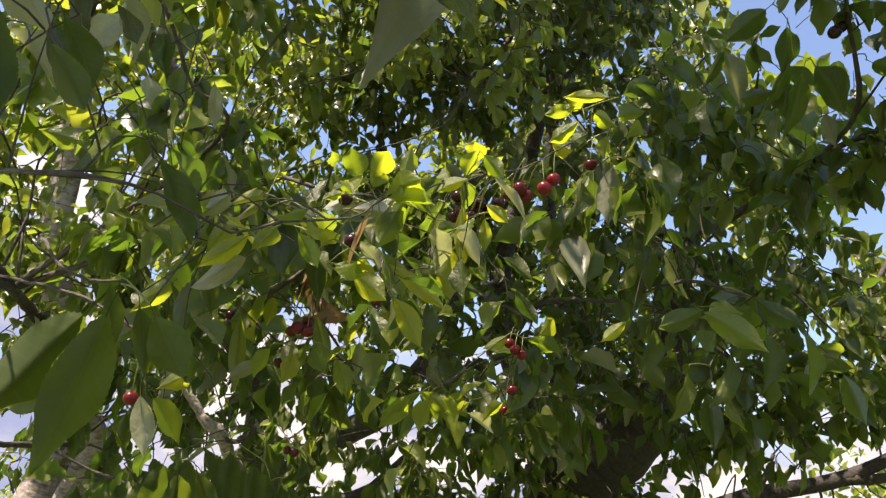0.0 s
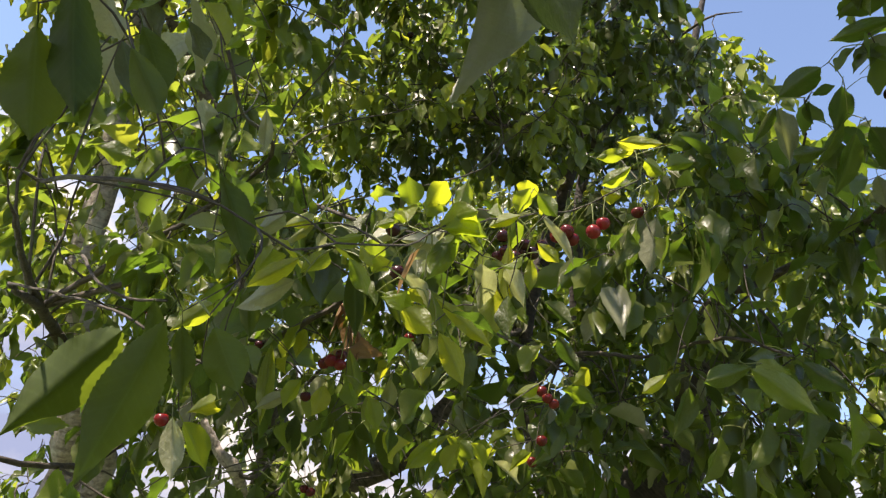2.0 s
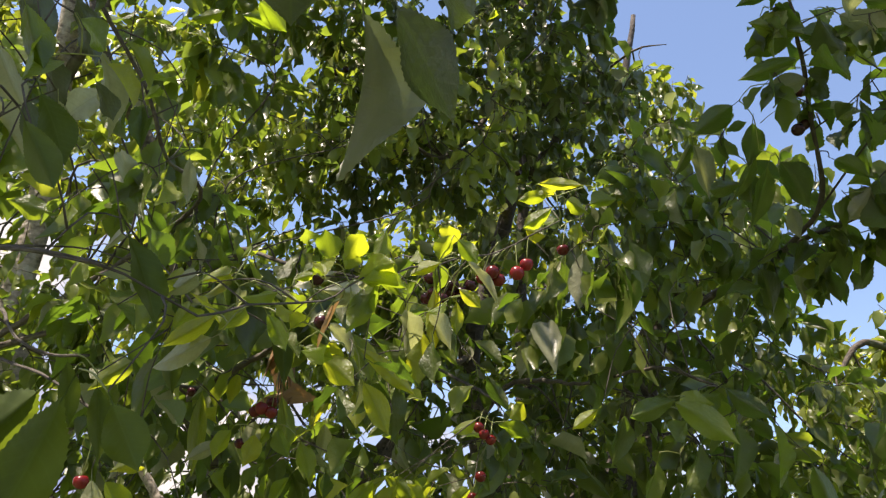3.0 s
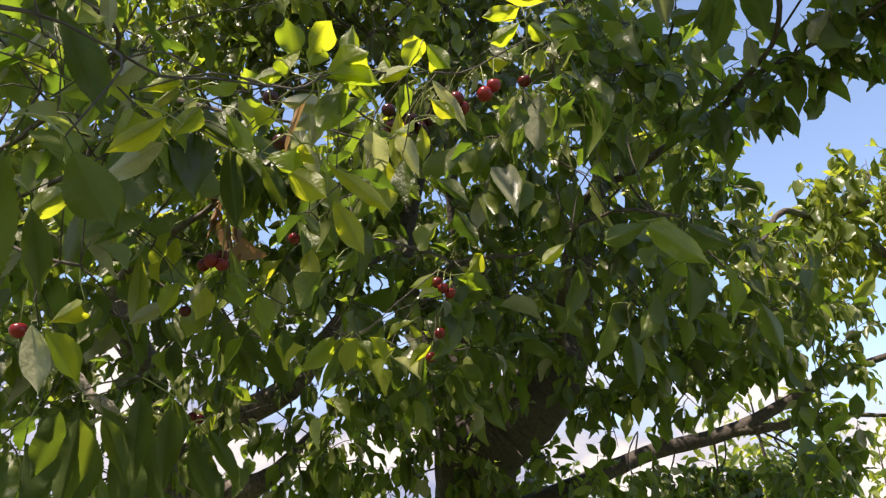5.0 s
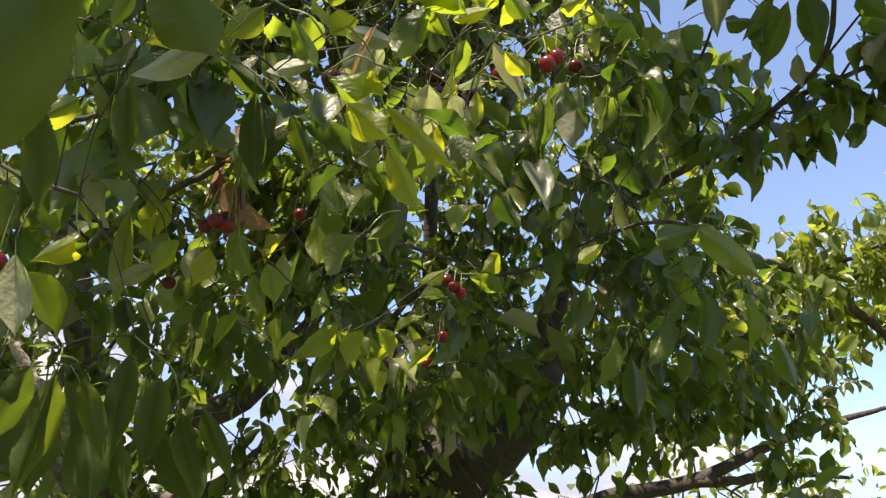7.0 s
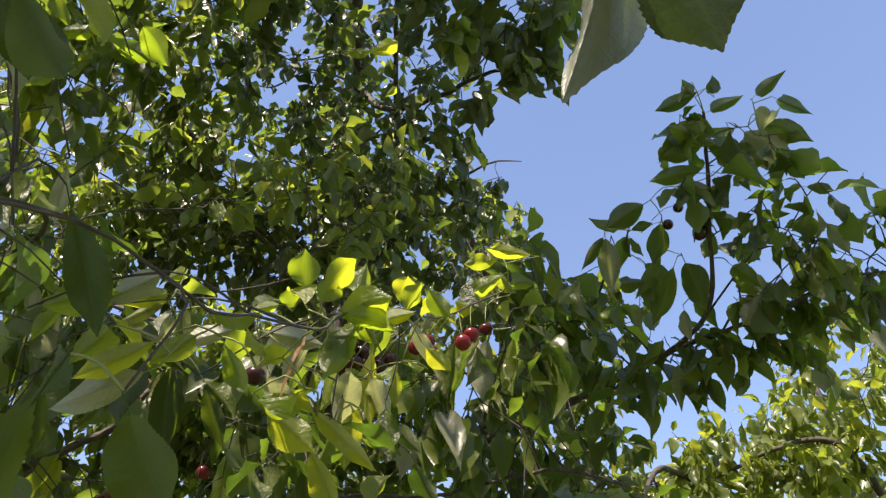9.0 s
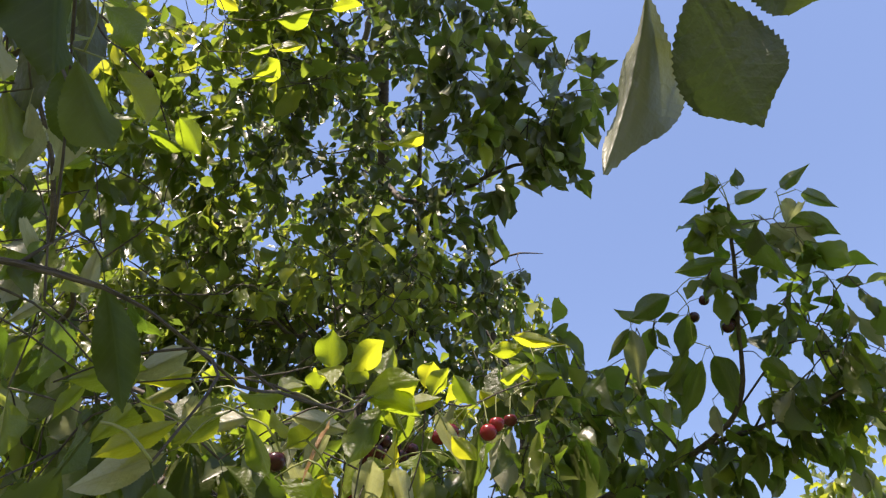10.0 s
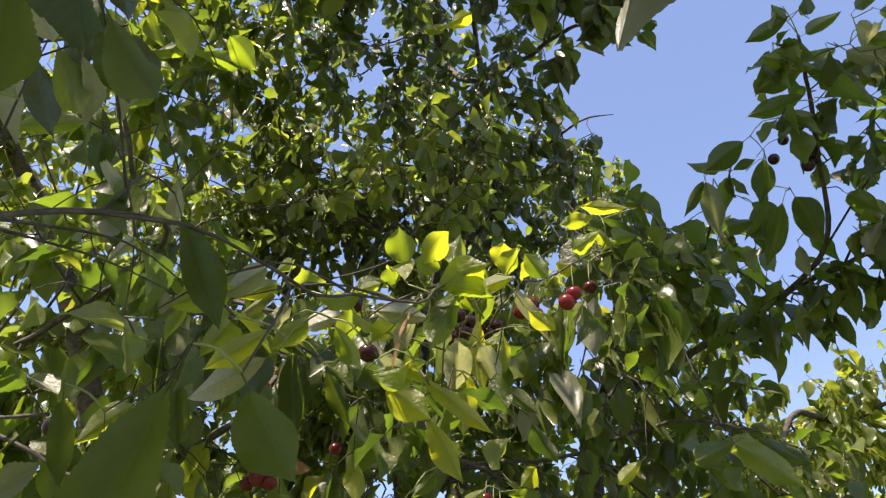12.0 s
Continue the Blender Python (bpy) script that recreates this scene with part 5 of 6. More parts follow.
LEFT_SUNLIT_a = [
    (-0.171, 0.776, 2.019, -0.209, 0.812, 2.028, 0.015, 49),
    (-0.173, 0.791, 2.019, -0.198, 0.826, 2.025, 0.011, 42),
    (-0.163, 0.794, 2.013, -0.169, 0.826, 2.015, 0.011, 14),
    (-0.202, 0.78, 1.984, -0.223, 0.821, 1.984, 0.022, 28),
    (-0.163, 0.801, 2.062, -0.177, 0.829, 2.07, 0.011, 39),
    (-0.288, 0.779, 2.057, -0.308, 0.81, 2.064, 0.01, 26),
    (-0.055, 0.856, 2.058, -0.06, 0.907, 2.043, 0.02, 16),
    (0, 0.901, 2.054, 0.002, 0.962, 2.029, 0.031, 12),
    (0.027, 0.916, 2.06, 0.053, 0.956, 2.043, 0.022, -19),
    (-0.088, 0.831, 2.037, -0.04, 0.841, 2.039, 0.019, -55),
    (-0.105, 0.802, 2.041, -0.083, 0.808, 2.055, 0.014, -64),
    (-0.078, 0.857, 2.011, -0.057, 0.893, 1.999, 0.022, -26),
]
LEFT_SUNLIT_b = [
    (-0.112, 0.801, 2.017, -0.112, 0.839, 2.011, 0.022, 6),
    (0.067, 0.911, 2.132, 0.109, 0.955, 2.106, 0.018, -22),
    (0.035, 0.897, 2.114, 0.033, 0.943, 2.103, 0.019, 21),
    (-0.029, 0.767, 2.044, -0.022, 0.763, 2.073, 0.018, -64),
    (-0.235, 0.721, 1.956, -0.197, 0.723, 1.975, 0.023, -56),
    (-0.173, 0.695, 1.973, -0.201, 0.727, 1.973, 0.017, 37),
    (-0.332, 0.726, 2.133, -0.398, 0.752, 2.148, 0.016, 41),
    (-0.329, 0.841, 2.31, -0.351, 0.866, 2.317, 0.015, 24),
    (-0.431, 0.879, 2.141, -0.476, 0.89, 2.158, 0.03, 67),
    (-0.305, 0.929, 2.269, -0.31, 0.973, 2.231, 0.02, -13),
    (-0.281, 0.874, 1.96, -0.323, 0.904, 1.943, 0.024, 40),
    (-0.173, 0.772, 1.949, -0.22, 0.8, 1.934, 0.023, 47),
]
LEFT_SUNLIT_c = [
    (-0.144, 0.759, 1.975, -0.169, 0.784, 1.967, 0.019, 37),
]
LEFT_SUNLIT = LEFT_SUNLIT_a + LEFT_SUNLIT_b + LEFT_SUNLIT_c
FRUITING_SPRAY_a = [
    (-0.177, 1.162, 2.033, -0.162, 1.193, 1.961, 0.026, -32),
    (-0.302, 1.202, 2.044, -0.305, 1.249, 1.939, 0.026, -12),
    (-0.079, 1.224, 2.07, -0.073, 1.245, 2.021, 0.029, -17),
    (-0.218, 1.21, 2.009, -0.228, 1.227, 1.973, 0.026, 17),
    (-0.149, 1.214, 1.985, -0.138, 1.234, 1.938, 0.023, -33),
    (-0.116, 1.2, 2.009, -0.118, 1.219, 1.966, 0.023, 0),
    (-0.027, 1.368, 1.982, -0.095, 1.394, 1.94, 0.019, 62),
    (-0.027, 1.374, 1.969, -0.061, 1.404, 1.909, 0.019, 45),
    (-0.01, 1.369, 1.976, 0.017, 1.378, 1.951, 0.031, -63),
    (-0.105, 1.02, 2.162, -0.158, 1.032, 2.147, 0.02, 49),
    (-0.047, 0.884, 2.084, -0.085, 0.902, 2.053, 0.028, 44),
    (-0.064, 0.958, 2.046, -0.037, 0.978, 1.996, 0.027, -45),
]
FRUITING_SPRAY_b = [
    (-0.228, 0.772, 2.006, -0.201, 0.771, 2.002, 0.027, -52),
    (-0.313, 0.938, 1.851, -0.306, 0.962, 1.794, 0.026, -38),
]
FRUITING_SPRAY = FRUITING_SPRAY_a + FRUITING_SPRAY_b
UPRIGHT_SPRAY_a = [
    (0.436, 0.927, 2.427, 0.404, 0.981, 2.419, 0.037, 46),
    (0.396, 0.981, 2.394, 0.436, 1.046, 2.351, 0.033, 5),
    (0.392, 0.981, 2.396, 0.385, 1.033, 2.38, 0.017, 36),
    (0.467, 0.938, 2.407, 0.482, 0.991, 2.382, 0.033, 22),
    (0.479, 0.972, 2.372, 0.472, 1.036, 2.346, 0.02, 39),
    (0.489, 0.964, 2.348, 0.493, 1.046, 2.303, 0.031, 33),
    (0.505, 0.954, 2.352, 0.559, 1.001, 2.319, 0.041, -4),
    (0.459, 0.78, 2.52, 0.419, 0.828, 2.52, 0.023, 42),
    (0.454, 0.784, 2.518, 0.446, 0.784, 2.548, 0.018, 32),
    (0.482, 0.773, 2.518, 0.485, 0.765, 2.55, 0.02, -63),
    (0.484, 0.791, 2.501, 0.529, 0.774, 2.527, 0.02, -52),
    (0.54, 0.754, 2.514, 0.577, 0.732, 2.547, 0.02, -59),
]
UPRIGHT_SPRAY_b = [
    (0.571, 0.748, 2.508, 0.634, 0.754, 2.507, 0.021, -24),
    (0.562, 0.777, 2.486, 0.641, 0.781, 2.481, 0.031, -27),
    (0.538, 0.796, 2.478, 0.626, 0.821, 2.452, 0.049, -16),
    (0.501, 0.827, 2.491, 0.45, 0.884, 2.487, 0.037, 45),
    (0.505, 0.861, 2.46, 0.446, 0.912, 2.464, 0.028, 47),
    (0.482, 0.822, 2.502, 0.452, 0.867, 2.501, 0.028, 44),
    (0.522, 0.877, 2.439, 0.483, 0.914, 2.449, 0.033, 48),
    (0.611, 1.043, 2.291, 0.65, 1.102, 2.253, 0.03, 12),
    (0.629, 1.037, 2.29, 0.704, 1.068, 2.264, 0.03, -23),
    (0.616, 0.984, 2.313, 0.707, 1.03, 2.269, 0.035, -15),
    (0.607, 1.147, 2.312, 0.642, 1.205, 2.277, 0.025, 10),
    (0.558, 1.173, 2.306, 0.597, 1.231, 2.269, 0.033, 5),
]
UPRIGHT_SPRAY_c = [
    (0.607, 1.097, 2.287, 0.653, 1.144, 2.257, 0.021, -1),
    (0.492, 0.823, 2.47, 0.562, 0.836, 2.461, 0.033, -24),
    (0.571, 0.933, 2.346, 0.621, 0.95, 2.341, 0.028, -26),
]
UPRIGHT_SPRAY = UPRIGHT_SPRAY_a + UPRIGHT_SPRAY_b + UPRIGHT_SPRAY_c
DRY_LEAVES = [
    (-0.172, 1.153, 2.148, -0.171, 1.172, 2.106, 0.0108, 32),
    (-0.183, 1.173, 2.082, -0.194, 1.213, 2.046, 0.0115, -23),
    (-0.175, 1.171, 2.133, -0.156, 1.188, 2.092, 0.0094, 4),
    (-0.197, 1.157, 2.147, -0.208, 1.173, 2.113, 0.0101, 40),
    (-0.168, 1.18, 2.063, -0.173, 1.197, 2.028, 0.0086, 69),
    (-0.186, 1.176, 2.175, -0.203, 1.211, 2.151, 0.0101, 16),
    (-0.2, 1.19, 2.147, -0.183, 1.224, 2.116, 0.0094, -30),
    (-0.181, 1.191, 2.115, -0.176, 1.236, 2.065, 0.013, -13),
    (-0.211, 1.203, 2.121, -0.188, 1.243, 2.077, 0.0122, -33),
    (-0.205, 1.207, 2.135, -0.222, 1.243, 2.109, 0.0086, 14),
    (-0.066, 0.776, 1.992, -0.073, 0.802, 1.986, 0.0065, 12),
]
CHERRIES_a = [
    (0.128, 0.92, 2.124, 1),
    (0.14, 0.923, 2.139, 1),
    (0.09, 0.966, 2.14, 0.75),
    (0.102, 0.962, 2.147, 0.7),
    (0.111, 0.976, 2.144, 0.8),
    (0.012, 1.033, 2.114, 1),
    (0.01, 1.039, 2.104, 1),
    (0.019, 1.023, 2.134, 0.4),
    (0.04, 0.979, 2.112, 0.3),
    (0.029, 1.002, 2.132, 0.3),
    (-0.09, 0.874, 2.02, 0.25),
    (-0.193, 1.12, 2, 0.85),
    (-0.18, 1.123, 1.997, 0.9),
    (-0.204, 1.132, 1.999, 0.7),
    (-0.183, 1.136, 2.015, 0.6),
    (0.125, 1.309, 2.044, 0.8),
    (0.136, 1.313, 2.037, 0.9),
    (0.117, 1.323, 2.059, 0.7),
    (0.12, 1.46, 1.978, 0.7),
    (-0.335, 0.964, 1.855, 1),
    (-0.332, 0.862, 1.933, 0.15),
    (-0.364, 1.345, 2.094, 0.3),
    (-0.261, 1.318, 2.006, 0.5),
    (-0.285, 1.638, 1.917, 0.5),
]
CHERRIES_b = [
    (-0.298, 1.638, 1.921, 0.6),
    (-0.104, 0.879, 2.076, 0.2),
    (0.127, 1.385, 1.996, 0.7),
    (-0.103, 1.256, 2.099, 0.9),
    (0.023, 0.995, 2.15, 0.25),
    (0.038, 1.005, 2.149, 0.2),
    (0.204, 1.018, 2.222, 0.6),
    (0.053, 1.018, 2.154, 0.2),
    (0.066, 1.032, 2.15, 0.15),
    (0.05, 1.027, 2.147, 0.2),
    (0.078, 1.03, 2.162, 0.2),
    (-0.06, 0.98, 2.117, 0.15),
    (0.541, 0.936, 2.41, 0.1),
    (0.526, 0.929, 2.393, 0.1),
    (0.647, 1.314, 2.358, 0.1),
    (0.612, 1.036, 2.572, 0.1),
    (0.592, 1.052, 2.54, 0.1),
    (0.233, 1.75, 2.905, 0.1),
    (-0.443, 1.235, 3.096, 0.1),
    (-0.281, 1.65, 3.126, 0.1),
    (-0.254, 1.637, 3.129, 0.1),
]
CHERRIES = CHERRIES_a + CHERRIES_b

# ---- the trees ----
TREES = {
    "main": ("cherry_tree", "cherry tree with dark forked trunk and ripening fruit", bark_dark, (0.32, 2.75, 0)),
    "left": ("cherry_tree", "cherry tree with grey banded trunk and long low limbs", bark_grey, (-0.98, 2.35, 0)),
    "pale": ("cherry_tree", "cherry tree with pale banded bark and sunlit low sprays", bark_pale, (-1.5, 2.5, 0)),
    "right": ("cherry_tree", "young light green cherry tree in full sun", bark_dark, (2.9, 2.6, 0)),
}
tree, branches, count, limb_lines = {}, {}, {}, []
for key, (name, label, bark, foot) in TREES.items():
    tree[key] = tagged(new(name), label, "tree", "cherry trees")
    tree[key].location = foot
    count[key] = 0
bpy.context.view_layer.update()

for key, kind, rows in LIMB_ROWS:
    big = max(r[3] for r in rows) > 0.03
    line = smooth_line(rows, 0.05 if big else 0.02)
    wob = 0.004 if big else 0.0035
    for i in range(1, len(line) - 1):
        line[i, :3] += wob * np.array(noise.noise_vector(Vector(line[i, :3]) * (5 if big else 22)))
    s = Shape()
    tube(s, line, 14 if big else 8, 0.025 if big else 0.09)
    ob = part(kind, s.mesh(kind, bark_pale if kind == "stub" else TREES[key][2] if big or key == "pale" and kind != "branch" else bark_twig), tree[key])
    limb_lines.append((key, ob, line))

NODES = np.vstack([line[:, :4] for _, _, line in limb_lines])
OWNER = np.concatenate([np.full(len(line), i) for i, (_, _, line) in enumerate(limb_lines)])


def nearest(p, nodes):
    return int(np.argmin(np.sum((nodes[:, :3] - np.asarray(p)) ** 2, axis=1)))


BURDEN = np.zeros(len(NODES))  # how many leafy branches each stretch of wood bears
leaf_meshes = {"plain": shared(PLAIN, "leaf", leaf_green), "fine": shared(FINE, "leaf", leaf_green), "sunny": shared(FINE, "leaf", leaf_sunny), "turned_lit": shared(FINE, "leaf", leaf_turned_lit), "shaded": shared(FINE, "leaf", leaf_shaded), "pale": shared([leaf_template(44, 6, 240 + i, curl=0.75, tooth=0.026, pleat=0.012) for i in range(5)], "leaf", leaf_pale),
               "sun_pale": shared([leaf_template(44, 6, 260 + i, curl=1.6, tooth=0.026, pleat=0.012) for i in range(3)], "leaf", leaf_sun_pale),
               "dry": shared([leaf_template(20, 6, 90 + i, curl=3.2) for i in range(6)], "leaf", leaf_dry)}
twig_nodes = [NODES]
PIECES = 285


def clump(row, single, mat, stout, droop, full, grown_size):
    """A leafy branch that leaves the nearest limb and fills an ellipsoid with drooping, leaved twigs."""
    x, y, z, rx, ry, rz, twigs, size = row
    twigs, size = twigs * full, size * grown_size
    c, rad = np.array((x, y, z)), np.array((rx, ry, rz))
    fit_for = np.flatnonzero(NODES[:, 3] >= stout)
    i = fit_for[int(np.argmin(np.linalg.norm(NODES[fit_for, :3] - c, axis=1) + 0.12 * BURDEN[fit_for]))]
    BURDEN[np.linalg.norm(NODES[:, :3] - NODES[i, :3], axis=1) < 0.12] += 1
    key, limb, _ = limb_lines[OWNER[i]]
    start, thick = NODES[i, :3], min(max(0.0012, NODES[i, 3] * 0.5), 0.018 * float(rad.mean()) + 0.0008)
    reach = c + unit(c - start) * rad.mean() * 0.8
    gap = np.linalg.norm(c - start)
    bend = [start + (c - start) * k + rng.normal(size=3) * 0.11 * gap + np.array((0, 0, 0.08 * gap)) for k in (0.33, 0.67)]
    line = smooth_line([(*start, thick), (*bend[0], thick * 0.8), (*bend[1], thick * 0.65), (*c, thick * 0.5), (*reach, 0.0008)], 0.04)
    wood, leaves, chosen = Shape(), Shape(), []
    tube(wood, line, 6, 0.04)
    grown = [line[len(line) // 3:, :4]]
    spots = []
    for _ in range(int(twigs)):
        spots.append(c + unit(rng.normal(size=3)) * rng.uniform(0.1, 1.0) ** 0.45 * rad)
    spots.sort(key=lambda q: np.sum((line[nearest(q, line), :3] - q) ** 2))
    for tip in spots:
        wood_nodes = np.vstack(grown)
        root = wood_nodes[nearest(tip, wood_nodes), :3]
        far = tip - root
        dist = np.linalg.norm(far)
        if dist < 0.025:
            continue
        mid = root + far * 0.5 + np.array((0, 0, 0.10 * dist)) + rng.normal(size=3) * 0.08 * dist
        twig = smooth_line([(*root, 0.0014), (*mid, 0.0011), (*tip, 0.0007)], 0.035)
        tube(wood, twig, 4)
        grown.append(twig[2:, :4])
        run = np.concatenate([[0], np.cumsum(np.linalg.norm(np.diff(twig[:, :3], axis=0), axis=1))])
        first = max(0.2 * run[-1], run[-1] - 0.2)
        for j in range(6):
            at = first + (run[-1] - first) * (j + rng.uniform(0.2, 1.0)) / 6
            p = np.array([np.interp(at, run, twig[:, q]) for q in range(3)])
            along = unit(np.array([np.interp(at + 0.01, run, twig[:, q]) - np.interp(at - 0.02, run, twig[:, q]) for q in range(3)]))
            turn = rng.uniform(0, 2 * np.pi)
            out = unit(np.cross(along, (math.cos(turn), math.sin(turn), 0.3 * math.sin(3 * turn))))
            axis = unit(along * rng.uniform(0.2, 0.7) + out * rng.uniform(0.4, 0.9) + np.array((0, 0, -1)) * abs(rng.normal(droop, 0.6)))
            length = size * rng.uniform(0.5, 1.25)
            width = length * rng.uniform(0.40, 0.54)
            roll = rng.normal() * 0.9
            base = p + axis * length * 0.2
            if single and count[key] < PIECES:
                chosen.append((base, axis, roll, length, width))
                count[key] += 1
            else:
                add_leaf(leaves, COARSE[rng.integers(len(COARSE))], base, axis, roll, length, width)
    ob = part("branch", wood.mesh("branch", bark_twig), tree[key])
    if leaves.n:
        part("foliage", leaves.mesh("foliage", mat), ob, kind="stuff")
    for base, axis, roll, length, width in chosen:
        one = part("leaf", leaf_meshes["plain"][rng.integers(len(PLAIN))], ob)
        one.matrix_basis = ob.matrix_world.inverted() @ leaf_matrix(base, axis, roll, length, width)
    twig_nodes.append(np.vstack(grown))
    return ob


def grow(rows, single=False, mat=leaf_mass, stout=0.0024, droop=0.6, full=1.0, size=1.0):
    """stout: the least radius of wood that bears the clumps; droop: how far the leaves hang;
    full and size: how many twigs and how large leaves, against the rows."""
    for row in rows:
        clump(row, single, mat, stout, droop, full, size)


bpy.context.view_layer.update()
grow(RIGHT_SPRAY, True, stout=0.0, droop=0.5, full=1.2, size=0.85)
grow(LEFT_CLOSE, True, droop=0.8)
grow(LOW_LEFT, True, droop=1.0, full=1.2)
grow(CENTRE, droop=0.7, full=1.2, size=1.0)
grow(RIGHT_SIDE, droop=0.7, full=1.15, size=1.0)
grow(RIGHT_EDGE, False, leaf_lime_lit, droop=0.8, full=0.6)
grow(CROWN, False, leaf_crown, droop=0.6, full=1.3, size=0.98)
grow(CROWN_LIME, False, leaf_lime_lit, full=1.35, size=0.95)
grow(LEFT_BACK, False, leaf_lime_lit, droop=0.6, full=1.15, size=0.9)
grow(SHADE_CANOPY, False, leaf_crown)
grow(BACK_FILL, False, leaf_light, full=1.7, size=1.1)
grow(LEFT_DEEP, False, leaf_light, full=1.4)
grow(LOW_BACK, droop=1.0)
grow(FILL, droop=0.75, full=1.3, size=1.0)
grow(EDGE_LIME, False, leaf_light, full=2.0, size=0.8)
grow(FAR_RIGHT, False, leaf_light)

ALL_NODES = np.vstack(twig_nodes)


def spray(rows, kind):
    """Single leaves that stand out, each on its own stalk from the nearest wood."""
    groups = {}
    for x0, y0, z0, x1, y1, z1, width, roll in rows:
        base, tip = np.array((x0, y0, z0)), np.array((x1, y1, z1))
        key = limb_lines[OWNER[nearest(base, NODES)]][0]
        groups.setdefault(key, []).append((base, tip, width, radians(roll)))
    for key, found in groups.items():
        near = lambda row, nodes: np.min(np.sum((nodes[:, :3] - row[0]) ** 2, axis=1))
        wood_nodes = ALL_NODES
        for base, tip, width, roll in sorted(found, key=lambda row: near(row, ALL_NODES)):
            wood = Shape()
            length = np.linalg.norm(tip - base)
            foot = base - unit(tip - base) * length * 0.2
            root = wood_nodes[nearest(foot, wood_nodes), :3]
            gap = np.linalg.norm(foot - root)
            mid = (foot + root) / 2 + np.array((0, 0, 0.1 * gap)) + rng.normal(size=3) * 0.07 * gap
            thick = 0.0007 + 0.004 * min(gap, 0.15)
            line = smooth_line([(*root, thick), (*mid, 0.0008), (*foot, 0.0006)], 0.02)
            tube(wood, line, 5)
            wood_nodes = np.vstack([wood_nodes, line[len(line) // 3:, :4]])
            ob = part("twig", wood.mesh("twig", bark_twig if gap > 0.05 else stalk_green), tree[key])
            one = part("leaf", leaf_meshes[kind][rng.integers(len(leaf_meshes[kind]))], ob)
            one.matrix_basis = leaf_matrix(base, tip - base, roll, length, width)


def beside(rows, several, spread, back, seed):
    """More leaves round those of a spray: smaller, drooping, a little behind them."""
    r = np.random.default_rng(seed)
    found = []
    for x0, y0, z0, x1, y1, z1, width, roll in rows:
        size = math.dist((x0, y0, z0), (x1, y1, z1))
        for _ in range(several):
            base = np.array((x0, y0, z0)) + r.normal(size=3) * spread + np.array((0, r.uniform(*back), 0))
            if -0.24 < base[0] < -0.08 and 0.85 < base[1] < 1.2:  # open space round the withered twig
                continue
            axis = unit(r.normal(size=3) * (0.8, 0.5, 0.4) + np.array((0, 0.2, -0.75)))
            length = min(max(size, 0.04), 0.06) * r.uniform(0.75, 1.25)
            found.append((*base, *(base + axis * length), length * r.uniform(0.36, 0.52), r.normal() * 45))
    return found


spray(OVERHEAD_LEAVES[:1], "sun_pale")
spray(OVERHEAD_LEAVES[1:], "pale")
spray(NEAR_LEFT_LEAVES, "shaded")
spray(HANGING_LEFT[::2], "turned_lit")
spray(HANGING_LEFT[1::2], "pale")
spray(beside(HANGING_LEFT, 1, 0.03, (0.0, 0.08), 11), "turned_lit")
spray(LOW_DARK, "shaded")
spray(DROOPING_LOW, "shaded")
spray(DROOPING_FORK, "fine")
spray(DROOPING_RIGHT, "fine")
# sprays in the sun, their light partly painted in by the sunny copy
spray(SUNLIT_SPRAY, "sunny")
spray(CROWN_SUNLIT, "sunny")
spray(LEFT_SUNLIT, "turned_lit")
spray(beside(SUNLIT_SPRAY, 1, 0.035, (0.1, 0.22), 4), "fine")
spray(beside(LEFT_SUNLIT, 1, 0.035, (0.1, 0.2), 5), "fine")
spray(FRUITING_SPRAY, "turned_lit")
spray(UPRIGHT_SPRAY, "fine")
spray(beside(UPRIGHT_SPRAY, 1, 0.03, (-0.02, 0.1), 6), "fine")
spray(beside(FRUITING_SPRAY, 1, 0.045, (-0.02, 0.12), 8), "turned_lit")
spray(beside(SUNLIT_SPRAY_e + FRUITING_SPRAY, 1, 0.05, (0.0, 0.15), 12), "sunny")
spray(DRY_LEAVES, "dry")


# ---- fruit ----
def cherry_mesh():
    """A cherry: a round fruit with a dimple at its stalk and a faint seam."""
    s, rings, sides = Shape(), 12, 18
    verts, uvs = [], []
    for i in range(rings + 1):
        th = math.pi * i / rings
        r = math.sin(th) * (1 + 0.03 * math.cos(th))
        z = math.cos(th) * 0.95 - 0.32 * math.exp(-(th / 0.45) ** 2)
        for j in range(sides):
            a = 2 * math.pi * j / sides
            seam = 1 - 0.03 * math.exp(-((a - math.pi) / 0.25) ** 2)
            verts.append((r * seam * math.cos(a), r * seam * math.sin(a), z))
            uvs.append((j / sides, i / rings))
    faces = [(i * sides + j, (i + 1) * sides + j, (i + 1) * sides + (j + 1) % sides, i * sides + (j + 1) % sides) for i in range(rings) for j in range(sides)]
    s.add(np.array(verts) * 0.0093, faces, uvs)
    return s.mesh("cherry", cherry_skin)


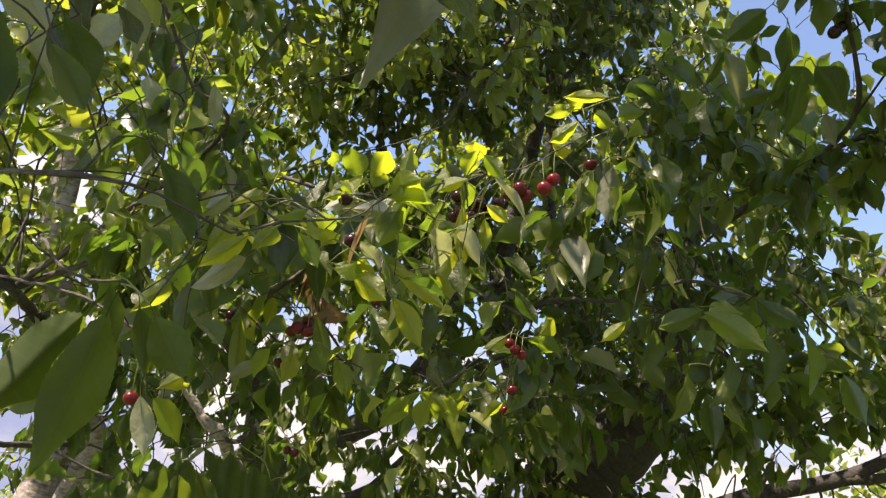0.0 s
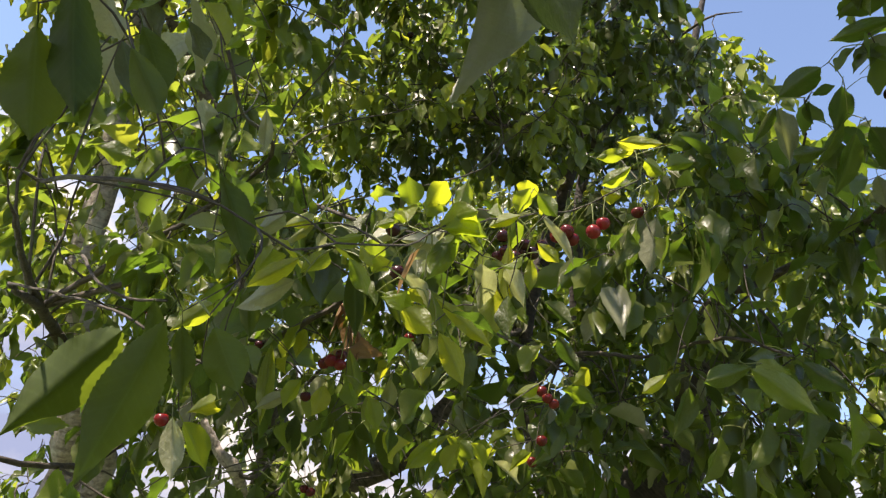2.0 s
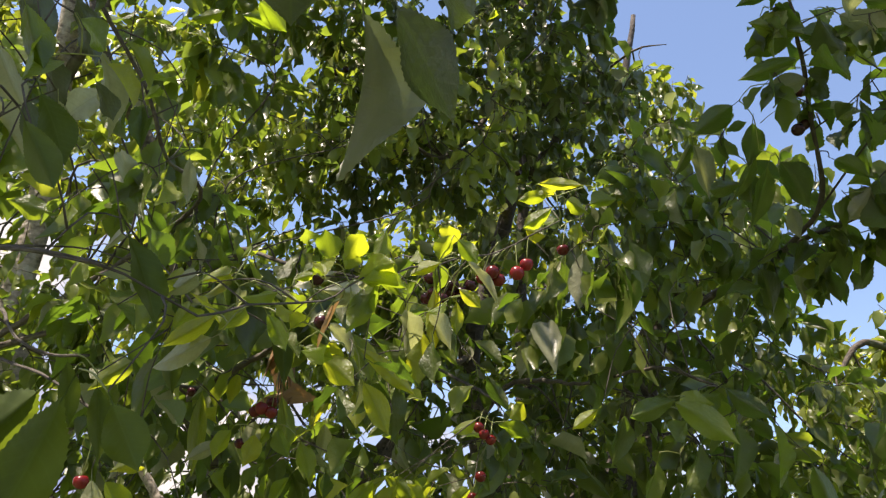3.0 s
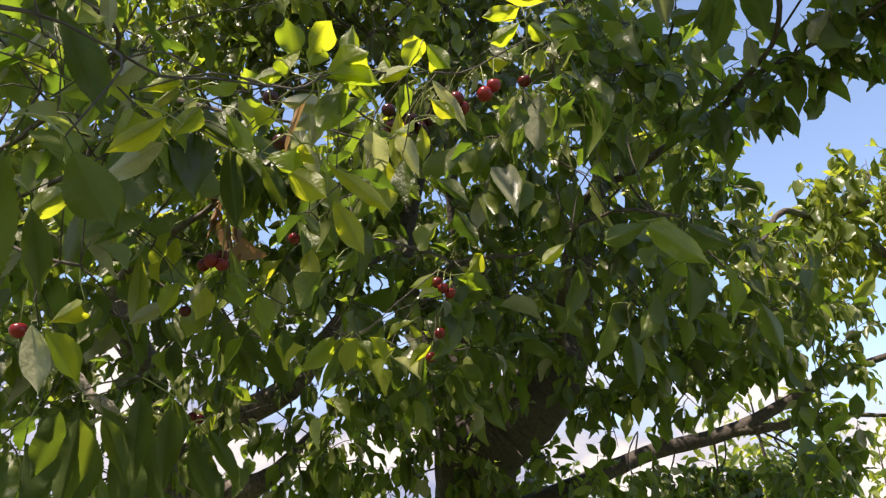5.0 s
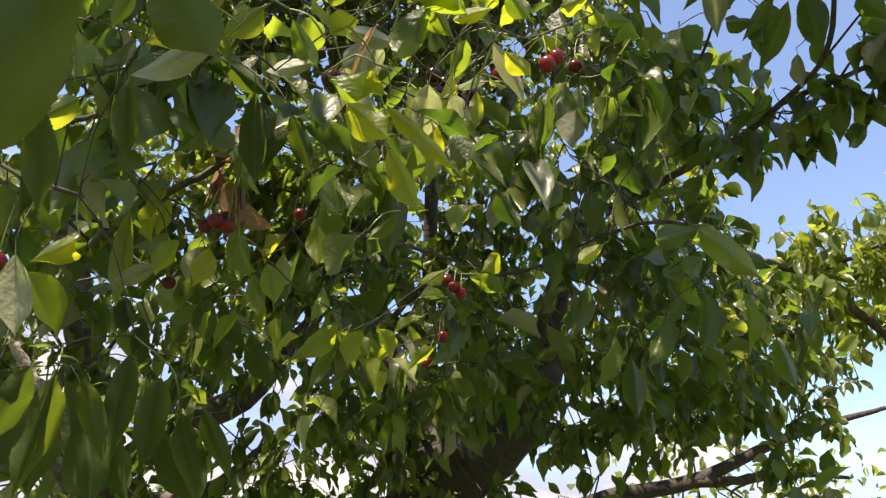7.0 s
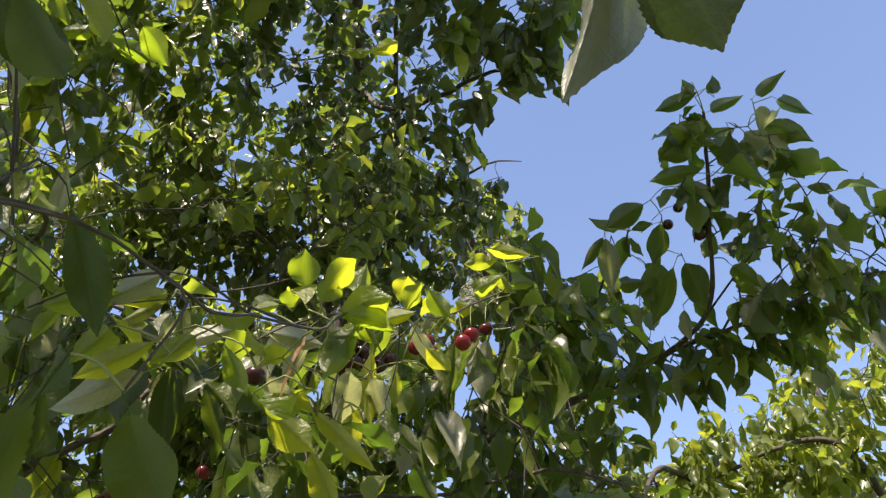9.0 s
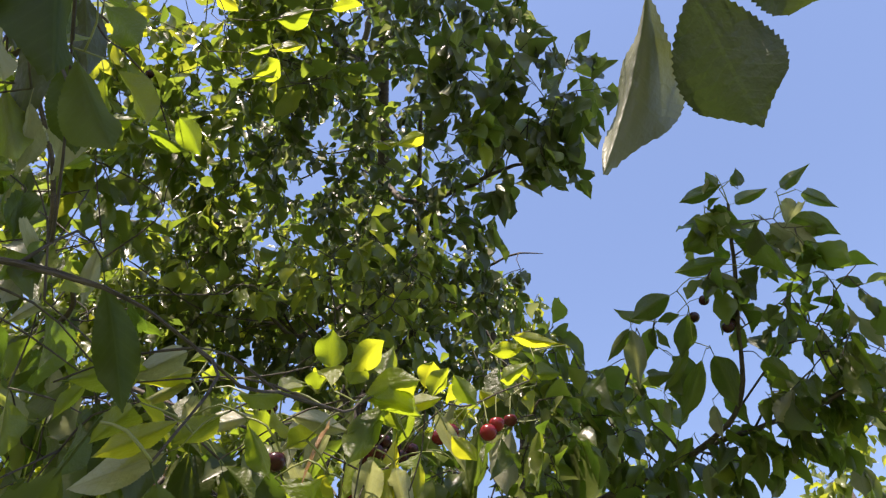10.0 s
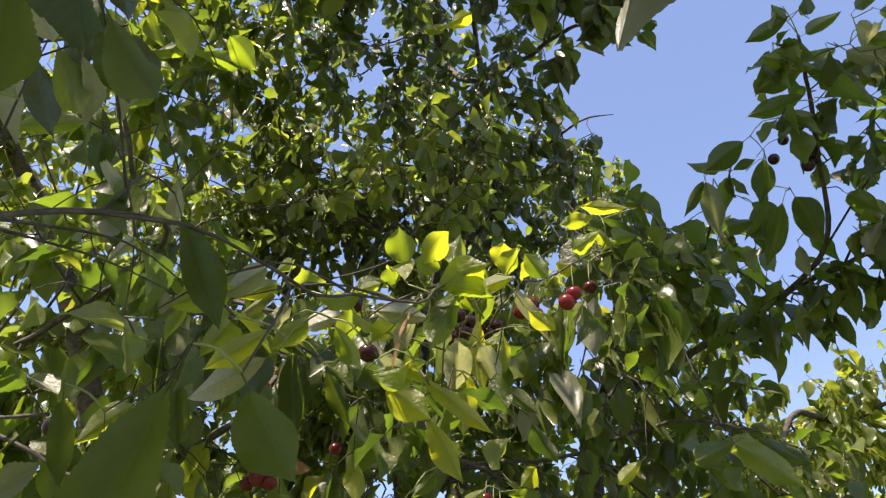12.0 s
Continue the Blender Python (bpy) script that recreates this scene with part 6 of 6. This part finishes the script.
fruit = cherry_mesh()
for x, y, z, red in CHERRIES:
    p = np.array((x, y, z))
    key = limb_lines[OWNER[nearest(p, NODES)]][0]
    ob = part("cherry", fruit, tree[key], "glossy red cherry" if red > 0.5 else "dark ripe cherry")
    ob.matrix_basis = Matrix.LocRotScale(p, Euler((rng.normal() * 0.2, rng.normal() * 0.2, rng.uniform(0, 6))), (rng.uniform(0.9, 1.06),) * 3)
    ob.color = (0.022 + 0.15 * red ** 1.6, 0.006 + 0.006 * red, 0.007 + 0.006 * red, 1)
    root = ALL_NODES[nearest(p + np.array((0, 0, 0.05)), ALL_NODES), :3] - p
    if np.linalg.norm(root) > 0.06:
        root = unit(root + np.array((0, 0, 0.06))) * 0.05
    s = Shape()
    tube(s, smooth_line([(0, 0, 0.006, 0.0008), (*(root * 0.45 + np.array((0, 0, 0.012))), 0.0006), (*root, 0.0009)], 0.01), 5)
    stem = part("stem", s.mesh("stem", stalk_green), ob, "thin green stalk")
    bpy.context.view_layer.update()
    stem.matrix_basis = ob.matrix_world.inverted() @ Matrix.Translation(p)


# ---- shrubs along the far edge of the orchard ----
def shrub():
    """A broad garden shrub: several stems from the ground and a ragged crown of small leaves."""
    r = np.random.default_rng(21)
    ob = tagged(new("shrub"), "broad yellow-green shrub at the orchard's edge", "shrub", "shrubs along the orchard")
    leaves = Shape()
    for k in range(6):
        lean = r.normal(size=2) * 0.55
        top = np.array((*lean * 1.3, r.uniform(2.1, 3.2)))
        line = smooth_line([(*(lean * 0.1), -0.1, 0.045), (*(lean * 0.5), 1.0, 0.032), (*(top * (0.9, 0.9, 0.75)), 0.018), (*top, 0.004)], 0.15)
        s = Shape()
        tube(s, line, 7, 0.05)
        part("stem", s.mesh("stem", bark_dark), ob)
        for _ in range(420):
            q = line[r.integers(len(line) // 4, len(line)), :3] + r.normal(size=3) * (0.38, 0.38, 0.3)
            q[2] = max(q[2], 0.25)
            axis = unit(r.normal(size=3) + np.array((0, 0, -0.5)))
            add_leaf(leaves, SMALL[r.integers(len(SMALL))], q, axis, r.normal() * 0.8, r.uniform(0.08, 0.14), r.uniform(0.04, 0.07))
    part("foliage", leaves.mesh("foliage", leaf_light), ob, kind="stuff")
    return ob


SMALL = [leaf_template(4, 2, 120 + i, petiole=0) for i in range(6)]
first = shrub()
first.matrix_basis = pose(4.6, 7.4, 0, 0, 0, 20)
for x, y, turn, size in ((6.3, 6.6, 80, 0.95), (3.0, 8.6, 140, 0.8), (1.2, 9.2, 200, 0.66), (-0.8, 9.0, 250, 0.7), (-2.6, 8.4, 300, 0.66), (-4.4, 7.6, 30, 0.8), (-5.8, 6.2, 110, 0.9), (7.6, 5.0, 160, 1.05)):
    again = copy_thing(first, pose(x, y, 0, 0, 0, turn))
    again.scale = (size, size, size)
